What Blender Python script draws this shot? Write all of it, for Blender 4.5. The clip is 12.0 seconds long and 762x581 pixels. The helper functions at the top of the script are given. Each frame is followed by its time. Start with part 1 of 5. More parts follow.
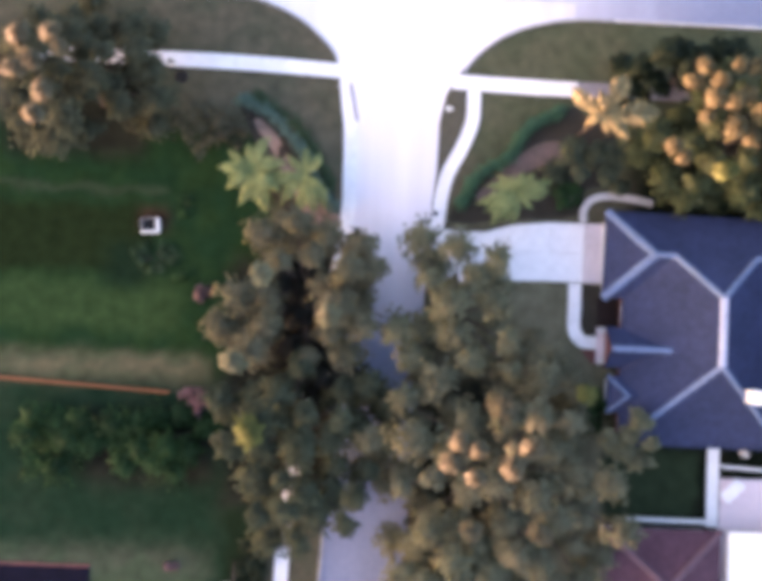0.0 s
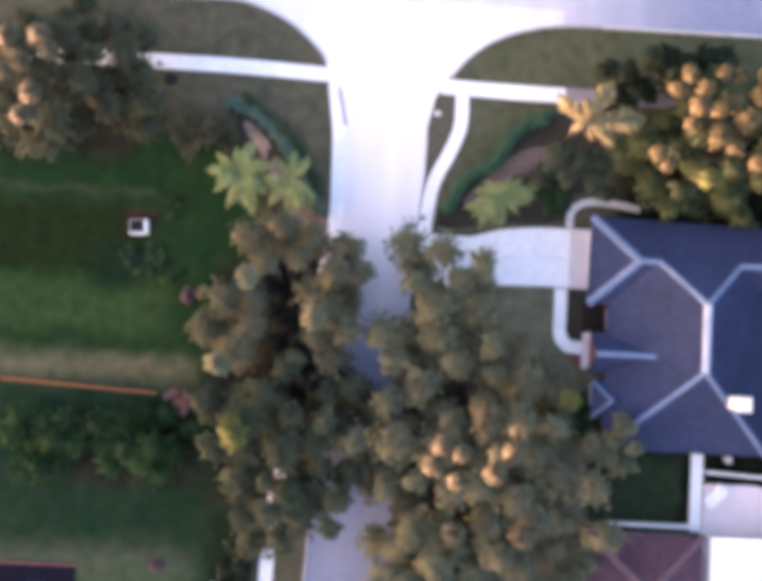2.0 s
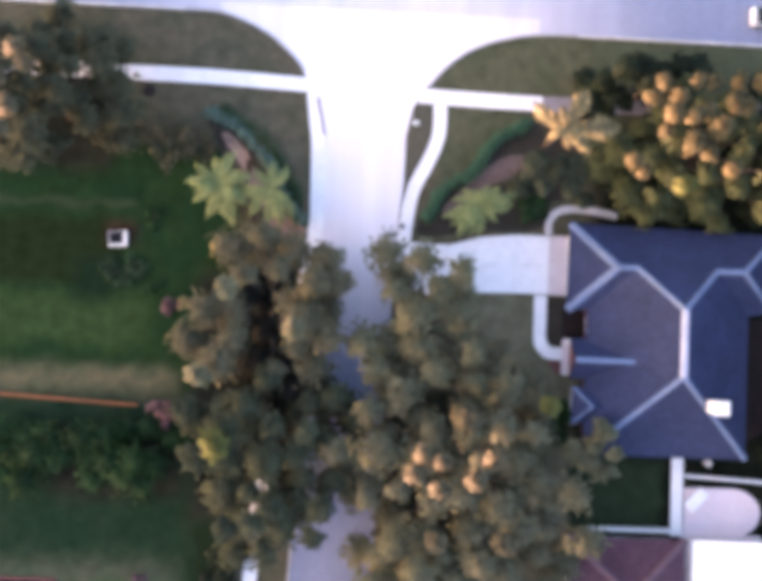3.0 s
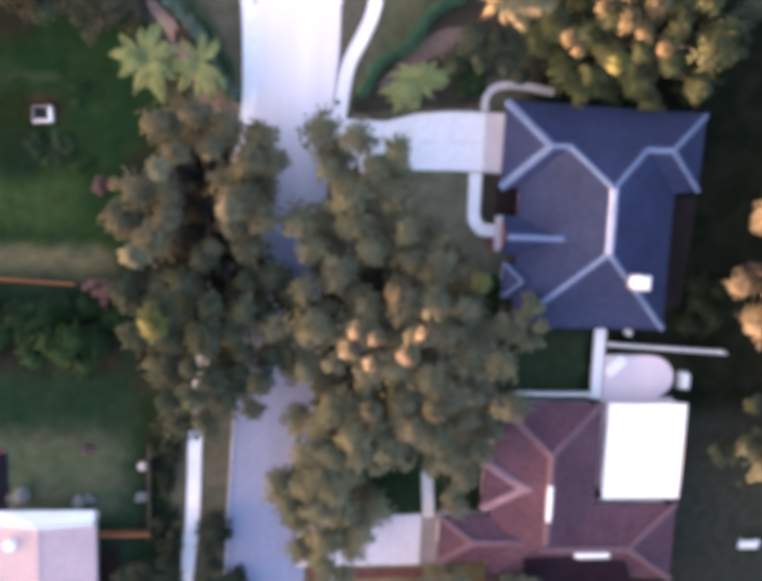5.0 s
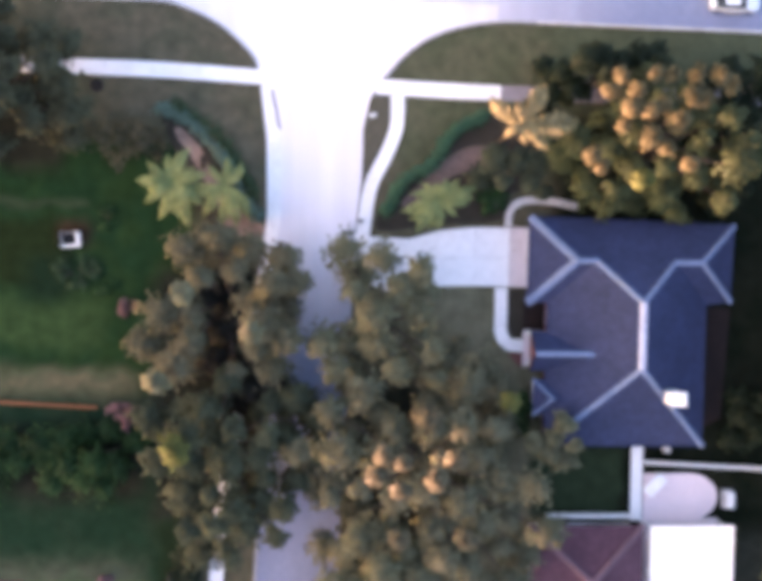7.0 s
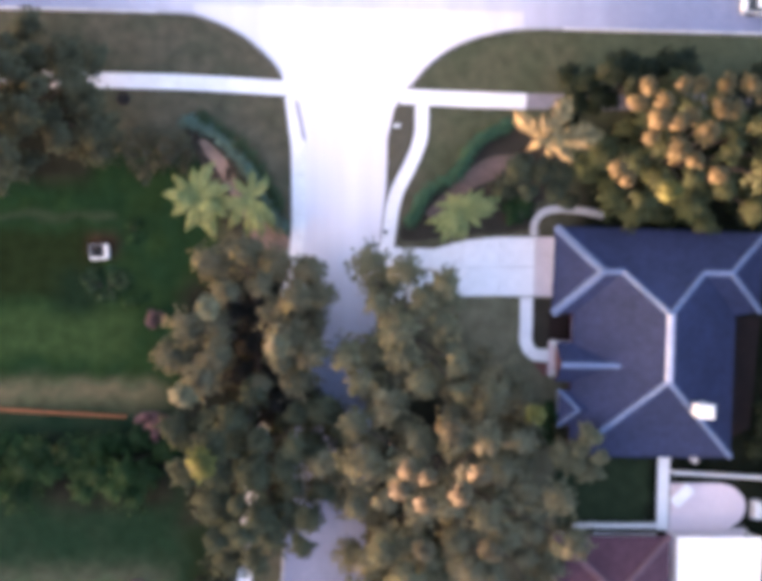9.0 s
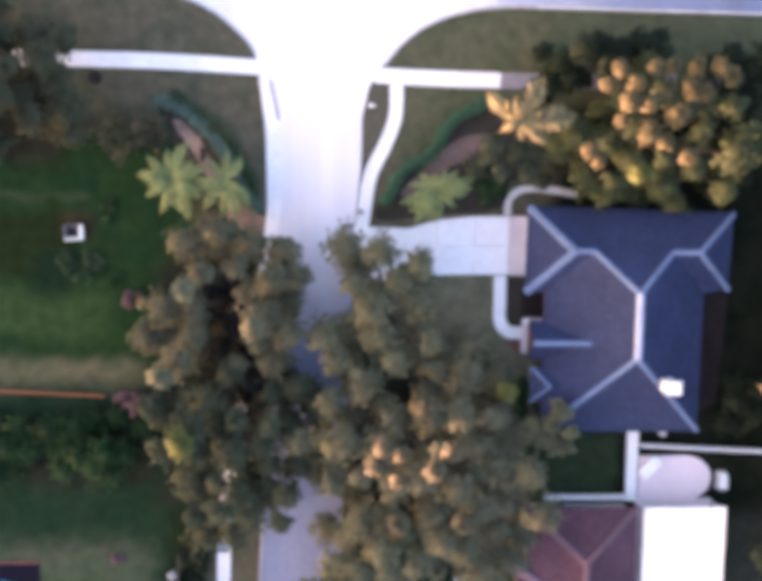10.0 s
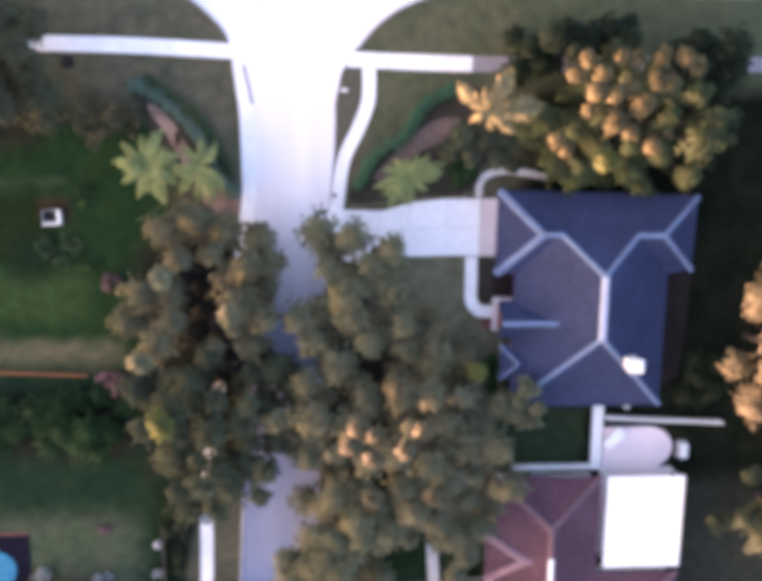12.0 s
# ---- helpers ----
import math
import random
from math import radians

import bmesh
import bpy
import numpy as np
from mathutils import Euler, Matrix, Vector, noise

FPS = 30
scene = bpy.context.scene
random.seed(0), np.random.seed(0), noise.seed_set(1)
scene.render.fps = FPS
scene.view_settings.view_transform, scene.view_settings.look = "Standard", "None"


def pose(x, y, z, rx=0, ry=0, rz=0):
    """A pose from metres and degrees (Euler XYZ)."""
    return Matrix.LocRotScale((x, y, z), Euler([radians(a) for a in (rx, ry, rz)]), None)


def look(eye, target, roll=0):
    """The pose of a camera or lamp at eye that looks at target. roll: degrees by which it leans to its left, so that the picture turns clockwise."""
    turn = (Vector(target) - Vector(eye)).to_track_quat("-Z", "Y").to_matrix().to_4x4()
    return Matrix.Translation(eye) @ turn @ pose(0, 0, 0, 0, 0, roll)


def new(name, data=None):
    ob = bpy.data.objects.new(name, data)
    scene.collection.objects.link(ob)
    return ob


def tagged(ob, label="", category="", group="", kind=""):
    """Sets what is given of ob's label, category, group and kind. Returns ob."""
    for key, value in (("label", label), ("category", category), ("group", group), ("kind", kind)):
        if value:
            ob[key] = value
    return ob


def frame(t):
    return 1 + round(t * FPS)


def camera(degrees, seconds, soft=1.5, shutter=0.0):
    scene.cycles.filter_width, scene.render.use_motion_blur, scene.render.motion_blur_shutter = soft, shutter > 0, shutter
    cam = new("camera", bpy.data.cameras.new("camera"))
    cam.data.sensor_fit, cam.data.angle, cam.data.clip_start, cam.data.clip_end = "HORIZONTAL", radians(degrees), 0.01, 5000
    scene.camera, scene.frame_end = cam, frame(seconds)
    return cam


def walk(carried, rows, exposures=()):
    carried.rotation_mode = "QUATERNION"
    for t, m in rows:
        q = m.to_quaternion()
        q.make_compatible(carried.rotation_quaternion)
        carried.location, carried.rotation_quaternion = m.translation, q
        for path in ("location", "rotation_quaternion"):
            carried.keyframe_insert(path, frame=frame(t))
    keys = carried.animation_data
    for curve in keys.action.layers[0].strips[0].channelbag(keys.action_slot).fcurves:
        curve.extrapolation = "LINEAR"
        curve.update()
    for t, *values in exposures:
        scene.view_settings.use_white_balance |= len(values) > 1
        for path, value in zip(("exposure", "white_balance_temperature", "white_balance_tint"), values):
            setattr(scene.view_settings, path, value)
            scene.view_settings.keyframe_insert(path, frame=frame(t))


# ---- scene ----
cam = camera(51.17, 12.0, soft=7.2)
# seconds, place, and turn away from looking straight down
PATH = [
    (0, 0.15, 0.12, 70.52, 1.25, -1.24, 2.48),
    (0.2, 0.25, 0.19, 70.63, 1.23, -1.50, 2.37),
    (0.5, 0.55, 0.30, 70.70, 1.34, -2.49, 2.15),
    (1, 0.88, 0.44, 70.81, 1.68, -3.03, 2.36),
    (1.5, 1.11, 0.50, 70.91, 1.39, -2.65, 2.74),
    (2, 1.28, 0.52, 70.90, 1.19, -1.26, 3.00),
    (2.2, 1.31, 0.54, 70.92, 1.17, -1.49, 2.80),
    (2.5, 1.48, 0.58, 70.93, 1.45, -1.70, 2.52),
    (2.7, 1.58, 0.66, 70.97, 1.72, -1.86, 2.42),
    (4.3, 2.69, 1.71, 71.64, -1.21, -4.23, 1.71),
    (4.5, 2.71, 1.94, 71.79, -4.15, -4.67, 1.71),
    (4.6, 2.67, 1.91, 72.10, -7.95, -5.13, 2.03),
    (4.7, 2.88, 2.08, 72.01, -9.95, -5.18, 1.98),
    (4.8, 2.79, 2.25, 72.14, -11.26, -4.99, 2.14),
    (4.9, 2.75, 2.41, 71.97, -10.33, -5.39, 2.32),
    (5, 2.77, 2.52, 71.97, -8.46, -5.90, 2.23),
    (5.1, 2.73, 2.61, 71.97, -7.70, -5.50, 2.04),
    (5.2, 2.80, 2.69, 71.87, -7.81, -4.65, 1.85),
    (5.3, 2.82, 2.82, 71.78, -7.96, -4.53, 1.70),
    (5.5, 2.84, 3.09, 71.71, -7.82, -4.05, 1.33),
    (5.7, 2.84, 3.24, 71.51, -6.85, -4.50, 1.07),
    (5.8, 2.80, 3.37, 71.46, -6.27, -4.32, 1.19),
    (6, 2.88, 3.54, 71.22, -3.95, -4.19, 1.12),
    (6.2, 2.86, 3.75, 70.87, -1.30, -4.13, 1.04),
    (6.5, 2.94, 3.98, 70.79, -0.77, -4.36, 1.05),
    (7, 3.06, 4.45, 70.64, -1.55, -3.99, 1.16),
    (7.5, 3.20, 4.94, 70.48, -1.45, -3.64, 1.10),
    (7.7, 3.21, 5.21, 70.38, -1.46, -3.00, 0.86),
    (9.3, 3.54, 7.34, 70.93, -3.91, -1.86, 0.95),
    (9.5, 3.63, 7.65, 71.09, -4.95, -2.24, 0.83),
    (9.8, 3.82, 8.11, 71.21, -5.71, -2.76, 0.92),
    (10, 3.91, 8.43, 71.33, -5.45, -3.24, 0.79),
    (10.5, 4.21, 9.24, 71.63, -5.50, -2.97, 0.64),
    (11, 4.51, 10.12, 72.08, -7.07, -2.93, 0.67),
    (11.5, 4.72, 11.08, 72.45, -8.61, -3.59, 0.86),
    (12, 4.88, 12.14, 72.79, -9.56, -4.26, 0.66),
]
walk(cam, [(t, pose(x, y, z, rx, ry, rz)) for t, x, y, z, rx, ry, rz in PATH], exposures=[(0.0, 3.38, 6200, 30), (12.0, 3.38, 6200, 30)])

# ---- light ----
SUN_AZ, SUN_EL = 250.0, 5.0
world = bpy.data.worlds.new("sky")
scene.world = world
world.use_nodes = True
wn = world.node_tree
sky = wn.nodes.new("ShaderNodeTexSky")
sky.sky_type = "NISHITA"
sky.sun_disc = False
sky.sun_elevation = radians(SUN_EL)
sky.sun_rotation = radians(SUN_AZ)
sky.dust_density = 6.0
wn.links.new(sky.outputs[0], wn.nodes["Background"].inputs[0])
wn.nodes["Background"].inputs[1].default_value = 0.15
sun_dir = Vector((math.sin(radians(SUN_AZ)) * math.cos(radians(SUN_EL)), math.cos(radians(SUN_AZ)) * math.cos(radians(SUN_EL)), math.sin(radians(SUN_EL))))
sun = new("sun", bpy.data.lights.new("sun", "SUN"))
sun.data.energy = 3.0
sun.data.angle = radians(0.6)
sun.data.color = (1.0, 0.6, 0.41)
sun.matrix_world = look(sun_dir * 200, (0, 0, 0))

# ---- materials ----


def mat(name, c1, c2=None, scale=3.0, rough=0.8, metal=0.0, bump=0.0, bump_scale=20.0, fine=None, rand=0.0, island=0.0, spec=0.3, grain=0.2):
    """A surface whose colour wanders between c1 and c2 at two scales; rand: spread of tone from piece to piece."""
    m = bpy.data.materials.new(name)
    m.use_nodes = True
    nt = m.node_tree
    b = nt.nodes["Principled BSDF"]
    b.inputs["Roughness"].default_value = rough
    b.inputs["Metallic"].default_value = metal
    b.inputs["Specular IOR Level"].default_value = spec
    c2 = c2 or tuple(0.8 * v for v in c1)
    geo = nt.nodes.new("ShaderNodeNewGeometry")

    def noise_at(s, detail=4.0):
        n = nt.nodes.new("ShaderNodeTexNoise")
        n.inputs["Scale"].default_value = s
        n.inputs["Detail"].default_value = detail
        nt.links.new(geo.outputs["Position"], n.inputs["Vector"])
        return n.outputs["Fac"]

    big = nt.nodes.new("ShaderNodeMapRange")
    big.inputs[1].default_value, big.inputs[2].default_value = 0.35, 0.65
    nt.links.new(noise_at(1.0 / scale), big.inputs[0])
    mix = nt.nodes.new("ShaderNodeMix")
    mix.data_type = "RGBA"
    mix.inputs[6].default_value = (*c1, 1)
    mix.inputs[7].default_value = (*c2, 1)
    nt.links.new(big.outputs[0], mix.inputs[0])
    small = nt.nodes.new("ShaderNodeMapRange")
    small.inputs[1].default_value, small.inputs[2].default_value = 0.3, 0.7
    small.inputs[3].default_value, small.inputs[4].default_value = 1 - grain, 1 + grain
    nt.links.new(noise_at(fine or 6.0 / scale, 6.0), small.inputs[0])
    mul = nt.nodes.new("ShaderNodeMix")
    mul.data_type, mul.blend_type = "RGBA", "MULTIPLY"
    mul.inputs[0].default_value = 1.0
    nt.links.new(mix.outputs[2], mul.inputs[6])
    nt.links.new(small.outputs[0], mul.inputs[7])
    out = mul.outputs[2]
    if rand or island:
        src = nt.nodes.new("ShaderNodeObjectInfo").outputs["Random"] if rand else geo.outputs["Random Per Island"]
        r = nt.nodes.new("ShaderNodeMapRange")
        r.inputs[3].default_value, r.inputs[4].default_value = 1 - (rand or island), 1 + (rand or island)
        nt.links.new(src, r.inputs[0])
        m2 = nt.nodes.new("ShaderNodeMix")
        m2.data_type, m2.blend_type = "RGBA", "MULTIPLY"
        m2.inputs[0].default_value = 1.0
        nt.links.new(out, m2.inputs[6])
        nt.links.new(r.outputs[0], m2.inputs[7])
        out = m2.outputs[2]
    nt.links.new(out, b.inputs["Base Color"])
    if bump:
        bp = nt.nodes.new("ShaderNodeBump")
        bp.inputs["Strength"].default_value = bump
        bp.inputs["Distance"].default_value = 0.05
        nt.links.new(noise_at(bump_scale), bp.inputs["Height"])
        nt.links.new(bp.outputs[0], b.inputs["Normal"])
    return m


def leaf_mat(name, c1, c2, scale=3.0):
    m = mat(name, c1, c2, scale, rough=0.6, island=0.2, spec=0.2)
    b = m.node_tree.nodes["Principled BSDF"]
    nt = m.node_tree
    tr = nt.nodes.new("ShaderNodeBsdfTranslucent")
    nt.links.new(b.inputs["Base Color"].links[0].from_socket, tr.inputs["Color"])
    mx = nt.nodes.new("ShaderNodeMixShader")
    mx.inputs[0].default_value = 0.25
    nt.links.new(b.outputs[0], mx.inputs[1])
    nt.links.new(tr.outputs[0], mx.inputs[2])
    nt.links.new(mx.outputs[0], nt.nodes["Material Output"].inputs["Surface"])
    return m


M = {
    "verge": mat("dry verge grass", (0.085, 0.08, 0.055), (0.1, 0.09, 0.062), 7, 0.95, bump=0.6, bump_scale=8, fine=2.5),
    "mulch": mat("brown mulch", (0.04, 0.034, 0.025), (0.03, 0.026, 0.019), 1.5, 0.95, bump=0.8, bump_scale=12),
    "strip": mat("pinkish grey worn concrete", (0.31, 0.265, 0.285), (0.26, 0.22, 0.24), 2, 0.9),
    "tanbark": mat("pale pinkish bark chips", (0.3, 0.21, 0.175), (0.18, 0.13, 0.105), 2.0, 0.95, bump=0.8, bump_scale=12),
    "drivepale": mat("pale lavender grey concrete", (0.58, 0.57, 0.64), (0.52, 0.51, 0.58), 3, 0.85, rand=0.04, grain=0.06),
    "dimgreen": leaf_mat("dull green leaves", (0.05, 0.064, 0.037), (0.038, 0.05, 0.03)),
    "cover": leaf_mat("low green ground cover leaves", (0.05, 0.092, 0.042), (0.036, 0.07, 0.032)),
    "darkolive": leaf_mat("dark olive leaves", (0.186, 0.178, 0.108), (0.132, 0.133, 0.08)),
    # shade inside the crowns, put into the leaf colour
    "crownshade": leaf_mat("near black brown leaves for crown shade", (0.02, 0.019, 0.014), (0.015, 0.015, 0.011)),
    "pinkbed": mat("pinkish bark bed", (0.17, 0.115, 0.1), (0.12, 0.09, 0.075), 1.5, 0.95, bump=0.8, bump_scale=12),
    "concrete": mat("pale concrete", (0.86, 0.84, 0.86), (0.82, 0.8, 0.82), 4, 0.85, bump=0.1, rand=0.04, grain=0.06),
    "patio": mat("pinkish pale patio concrete", (0.8, 0.68, 0.72), (0.75, 0.64, 0.68), 2, 0.85, bump=0.06, grain=0.05),
    "apron": mat("pinkish pavers", (0.68, 0.6, 0.63), (0.62, 0.55, 0.58), 2, 0.85, bump=0.08, grain=0.08),
    "kerbstone": mat("weathered kerb", (0.42, 0.41, 0.42), (0.36, 0.35, 0.36), 3, 0.85),
    "dullconcrete": mat("dull mauve grey concrete", (0.26, 0.235, 0.26), (0.2, 0.185, 0.2), 2.5, 0.9, rand=0.1, grain=0.12),
    "kerb": mat("kerb concrete", (0.62, 0.6, 0.6), (0.52, 0.5, 0.5), 3, 0.85),
    "shingle": mat("blue grey shingles", (0.031, 0.04, 0.092), (0.024, 0.032, 0.074), 2.5, 0.7, bump=0.15, bump_scale=6, fine=2, spec=0.2, grain=0.16),
    "ridge": mat("light ridge tiles", (0.15, 0.198, 0.32), (0.12, 0.162, 0.27), 2, 0.7),
    "ridgevent": mat("pale ridge vent", (0.42, 0.45, 0.58), (0.36, 0.39, 0.52), 2, 0.6),
    "tile": mat("red brown roof tiles", (0.102, 0.05, 0.068), (0.068, 0.032, 0.046), 4.5, 0.75, bump=0.15, bump_scale=5, fine=2, spec=0.2, grain=0.2),
    "paleridge": mat("pale pink ridge tiles", (0.27, 0.165, 0.19), (0.22, 0.135, 0.155), 2, 0.7),
    "tileridge": mat("pale brown ridge tiles", (0.145, 0.082, 0.102), (0.115, 0.066, 0.083), 2, 0.6),
    "bright": mat("white washed concrete", (0.88, 0.88, 0.89), (0.85, 0.85, 0.86), 3, 0.8, grain=0.04),
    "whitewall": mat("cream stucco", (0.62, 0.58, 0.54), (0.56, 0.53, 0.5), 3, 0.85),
    "redwall": mat("dull red brick", (0.2, 0.08, 0.07), (0.15, 0.06, 0.055), 2, 0.9),
    "white": mat("white paint", (0.8, 0.8, 0.8), (0.77, 0.78, 0.78), 2, 0.5, grain=0.05),
    "whitemetal": mat("white enamelled sheet", (0.84, 0.85, 0.86), (0.81, 0.82, 0.84), 3, 0.4, grain=0.04),
    "pinkroof": mat("faded pinkish white sheet roof", (0.48, 0.365, 0.395), (0.43, 0.335, 0.365), 3, 0.6, grain=0.06),
    "wood": mat("orange brown stained wood", (0.32, 0.12, 0.05), (0.24, 0.09, 0.04), 1.5, 0.8),
    "bark": mat("grey brown bark", (0.09, 0.07, 0.055), (0.06, 0.048, 0.04), 1, 0.95, bump=0.8, bump_scale=8),
    "dark": mat("dark slate deck", (0.011, 0.01, 0.02), (0.008, 0.008, 0.015), 2, 0.9, spec=0.05),
    "black": mat("black char", (0.012, 0.012, 0.014), (0.02, 0.018, 0.018), 1, 0.9),
    "water": mat("blue pool lining", (0.02, 0.2, 0.33), (0.015, 0.16, 0.29), 2, 0.08, spec=0.5),
    "glass": mat("dark window glass", (0.02, 0.025, 0.03), (0.02, 0.025, 0.03), 2, 0.06, spec=0.6),
    "tyre": mat("tyre rubber", (0.02, 0.02, 0.02), (0.015, 0.015, 0.015), 1, 0.9),
    "olive": leaf_mat("olive leaves", (0.205, 0.196, 0.112), (0.148, 0.15, 0.086)),
    "gold": leaf_mat("golden green leaves", (0.148, 0.118, 0.054), (0.112, 0.092, 0.042)),
    # leaves of the lit tips, with the low sun's peach tint mixed in
    "tanleaf": leaf_mat("olive leaves tinted by low sun", (0.16, 0.137, 0.08), (0.128, 0.11, 0.064)),
    "umber": leaf_mat("brown green leaves", (0.1, 0.102, 0.058), (0.072, 0.078, 0.044)),
    "moss": leaf_mat("mossy olive leaves", (0.086, 0.098, 0.056), (0.054, 0.066, 0.038)),
    "dusk": leaf_mat("brown olive leaves", (0.168, 0.152, 0.09), (0.118, 0.114, 0.066)),
    # for plants in deep shade: the shade is put into the leaf colour
    "shade": leaf_mat("green leaves darkened as shade", (0.026, 0.038, 0.018), (0.016, 0.026, 0.012)),
    "green": leaf_mat("mid green leaves", (0.084, 0.098, 0.04), (0.054, 0.07, 0.03)),
    "silver": leaf_mat("silvery leaves", (0.3, 0.32, 0.31), (0.24, 0.26, 0.25)),
    "slopeshade": mat("dark purple brown for roof shade", (0.02, 0.012, 0.018), (0.014, 0.008, 0.013), 2, 0.9, spec=0.05),
    "redmulch": mat("dull red mulch", (0.14, 0.05, 0.045), (0.09, 0.036, 0.032), 1.5, 0.95, bump=0.5, bump_scale=10),
    "darkearth": mat("dark reddish earth", (0.02, 0.012, 0.011), (0.014, 0.009, 0.009), 2, 0.95),
    "deep": leaf_mat("deep green leaves", (0.034, 0.083, 0.024), (0.014, 0.038, 0.012)),
    "yellow": leaf_mat("yellow green leaves", (0.14, 0.145, 0.04), (0.115, 0.125, 0.035)),
    "palm": leaf_mat("light green palm fronds", (0.36, 0.38, 0.15), (0.2, 0.255, 0.1), 1.2),
    "hedge": leaf_mat("clipped hedge leaves", (0.095, 0.205, 0.105), (0.066, 0.148, 0.084)),
    "bluehedge": leaf_mat("blue green hedge leaves", (0.15, 0.24, 0.19), (0.11, 0.185, 0.15)),
    "darkhedge": leaf_mat("dark hedge leaves", (0.055, 0.1, 0.045), (0.042, 0.08, 0.038)),
    "twig": leaf_mat("brown sparse twigs and leaves", (0.108, 0.1, 0.06), (0.07, 0.068, 0.042)),
    "pinkleaf": leaf_mat("dusty pink blossom", (0.24, 0.13, 0.13), (0.16, 0.1, 0.09)),
    # frond colour carries the warm tan of low sunlight
    "tan": leaf_mat("palm fronds tinted by low sun", (0.3, 0.25, 0.12), (0.24, 0.2, 0.1)),
}


def street_material(name, whitened):
    """Old grey concrete worn by traffic, a bright glow about the junction painted into its colour."""
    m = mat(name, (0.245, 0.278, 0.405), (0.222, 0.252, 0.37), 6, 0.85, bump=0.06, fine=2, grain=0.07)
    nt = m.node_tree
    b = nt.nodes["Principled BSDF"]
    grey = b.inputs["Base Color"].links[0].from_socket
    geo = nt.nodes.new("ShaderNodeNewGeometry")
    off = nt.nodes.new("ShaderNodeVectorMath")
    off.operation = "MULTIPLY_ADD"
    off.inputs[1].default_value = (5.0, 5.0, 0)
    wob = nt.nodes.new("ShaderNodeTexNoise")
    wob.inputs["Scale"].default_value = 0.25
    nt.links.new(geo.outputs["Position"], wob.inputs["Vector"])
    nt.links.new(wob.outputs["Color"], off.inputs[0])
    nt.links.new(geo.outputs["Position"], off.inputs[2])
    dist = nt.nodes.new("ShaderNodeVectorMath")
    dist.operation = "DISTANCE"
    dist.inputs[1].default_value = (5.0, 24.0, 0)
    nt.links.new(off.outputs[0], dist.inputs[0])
    # brighter with nearness to the junction: its glow is put into the colour
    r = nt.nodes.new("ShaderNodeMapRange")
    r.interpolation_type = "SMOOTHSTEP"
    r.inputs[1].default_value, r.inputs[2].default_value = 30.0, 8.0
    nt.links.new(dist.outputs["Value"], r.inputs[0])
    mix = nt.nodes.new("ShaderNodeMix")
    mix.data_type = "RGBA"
    mix.inputs[7].default_value = (*whitened, 1)
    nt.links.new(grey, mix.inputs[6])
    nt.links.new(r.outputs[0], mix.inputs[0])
    # faint worn tracks along the side street
    lay = nt.nodes.new("ShaderNodeMapping")
    lay.inputs["Scale"].default_value = (0.5, 0.02, 1.0)
    nt.links.new(geo.outputs["Position"], lay.inputs["Vector"])
    track = nt.nodes.new("ShaderNodeTexNoise")
    track.inputs["Scale"].default_value = 1.0
    track.inputs["Detail"].default_value = 3.0
    nt.links.new(lay.outputs[0], track.inputs["Vector"])
    worn = nt.nodes.new("ShaderNodeMapRange")
    worn.inputs[1].default_value, worn.inputs[2].default_value = 0.35, 0.65
    worn.inputs[3].default_value, worn.inputs[4].default_value = 0.92, 1.03
    nt.links.new(track.outputs["Fac"], worn.inputs[0])
    wear = nt.nodes.new("ShaderNodeMix")
    wear.data_type, wear.blend_type = "RGBA", "MULTIPLY"
    wear.inputs[0].default_value = 1.0
    nt.links.new(mix.outputs[2], wear.inputs[6])
    nt.links.new(worn.outputs[0], wear.inputs[7])
    nt.links.new(wear.outputs[2], b.inputs["Base Color"])
    return m


M["street"] = M["mouth"] = street_material("weathered street concrete, junction glow painted in", (0.84, 0.79, 0.83))
M["road"] = street_material("worn main road asphalt, junction glow painted in", (0.66, 0.635, 0.7))

# ---- builders ----


def finish(name, bm, material, parent=None, label="", smooth=False):
    me = bpy.data.meshes.new(name)
    bmesh.ops.recalc_face_normals(bm, faces=bm.faces)
    bm.to_mesh(me)
    bm.free()
    me.materials.append(material)
    if smooth:
        me.polygons.foreach_set("use_smooth", [True] * len(me.polygons))
    ob = new(name, me)
    if parent:
        ob.parent = parent
    if label:
        ob["label"] = label
    return ob


part = finish


def thing(name, x, y, z, rz, label, category, group="", kind=""):
    e = new(name)
    e.matrix_basis = pose(x, y, z, 0, 0, rz)
    return tagged(e, label, category, group, kind)


def struct(name, bm, material, label, category="", smooth=False):
    return tagged(finish(name, bm, material, smooth=smooth), label, category or name.split("_")[0], kind="structure")


def box(x0, y0, z0, x1, y1, z1, bevel=0.0, bm=None):
    bm2 = bmesh.new()
    bmesh.ops.create_cube(bm2, size=1.0, matrix=Matrix.Translation(((x0 + x1) / 2, (y0 + y1) / 2, (z0 + z1) / 2)) @ Matrix.Diagonal((x1 - x0, y1 - y0, z1 - z0, 1)))
    if bevel:
        bmesh.ops.bevel(bm2, geom=bm2.edges[:], offset=bevel, segments=2, affect="EDGES")
    if bm is None:
        return bm2
    me = bpy.data.meshes.new("tmp")
    bm2.to_mesh(me)
    bm2.free()
    bm.from_mesh(me)
    bpy.data.meshes.remove(me)
    return bm


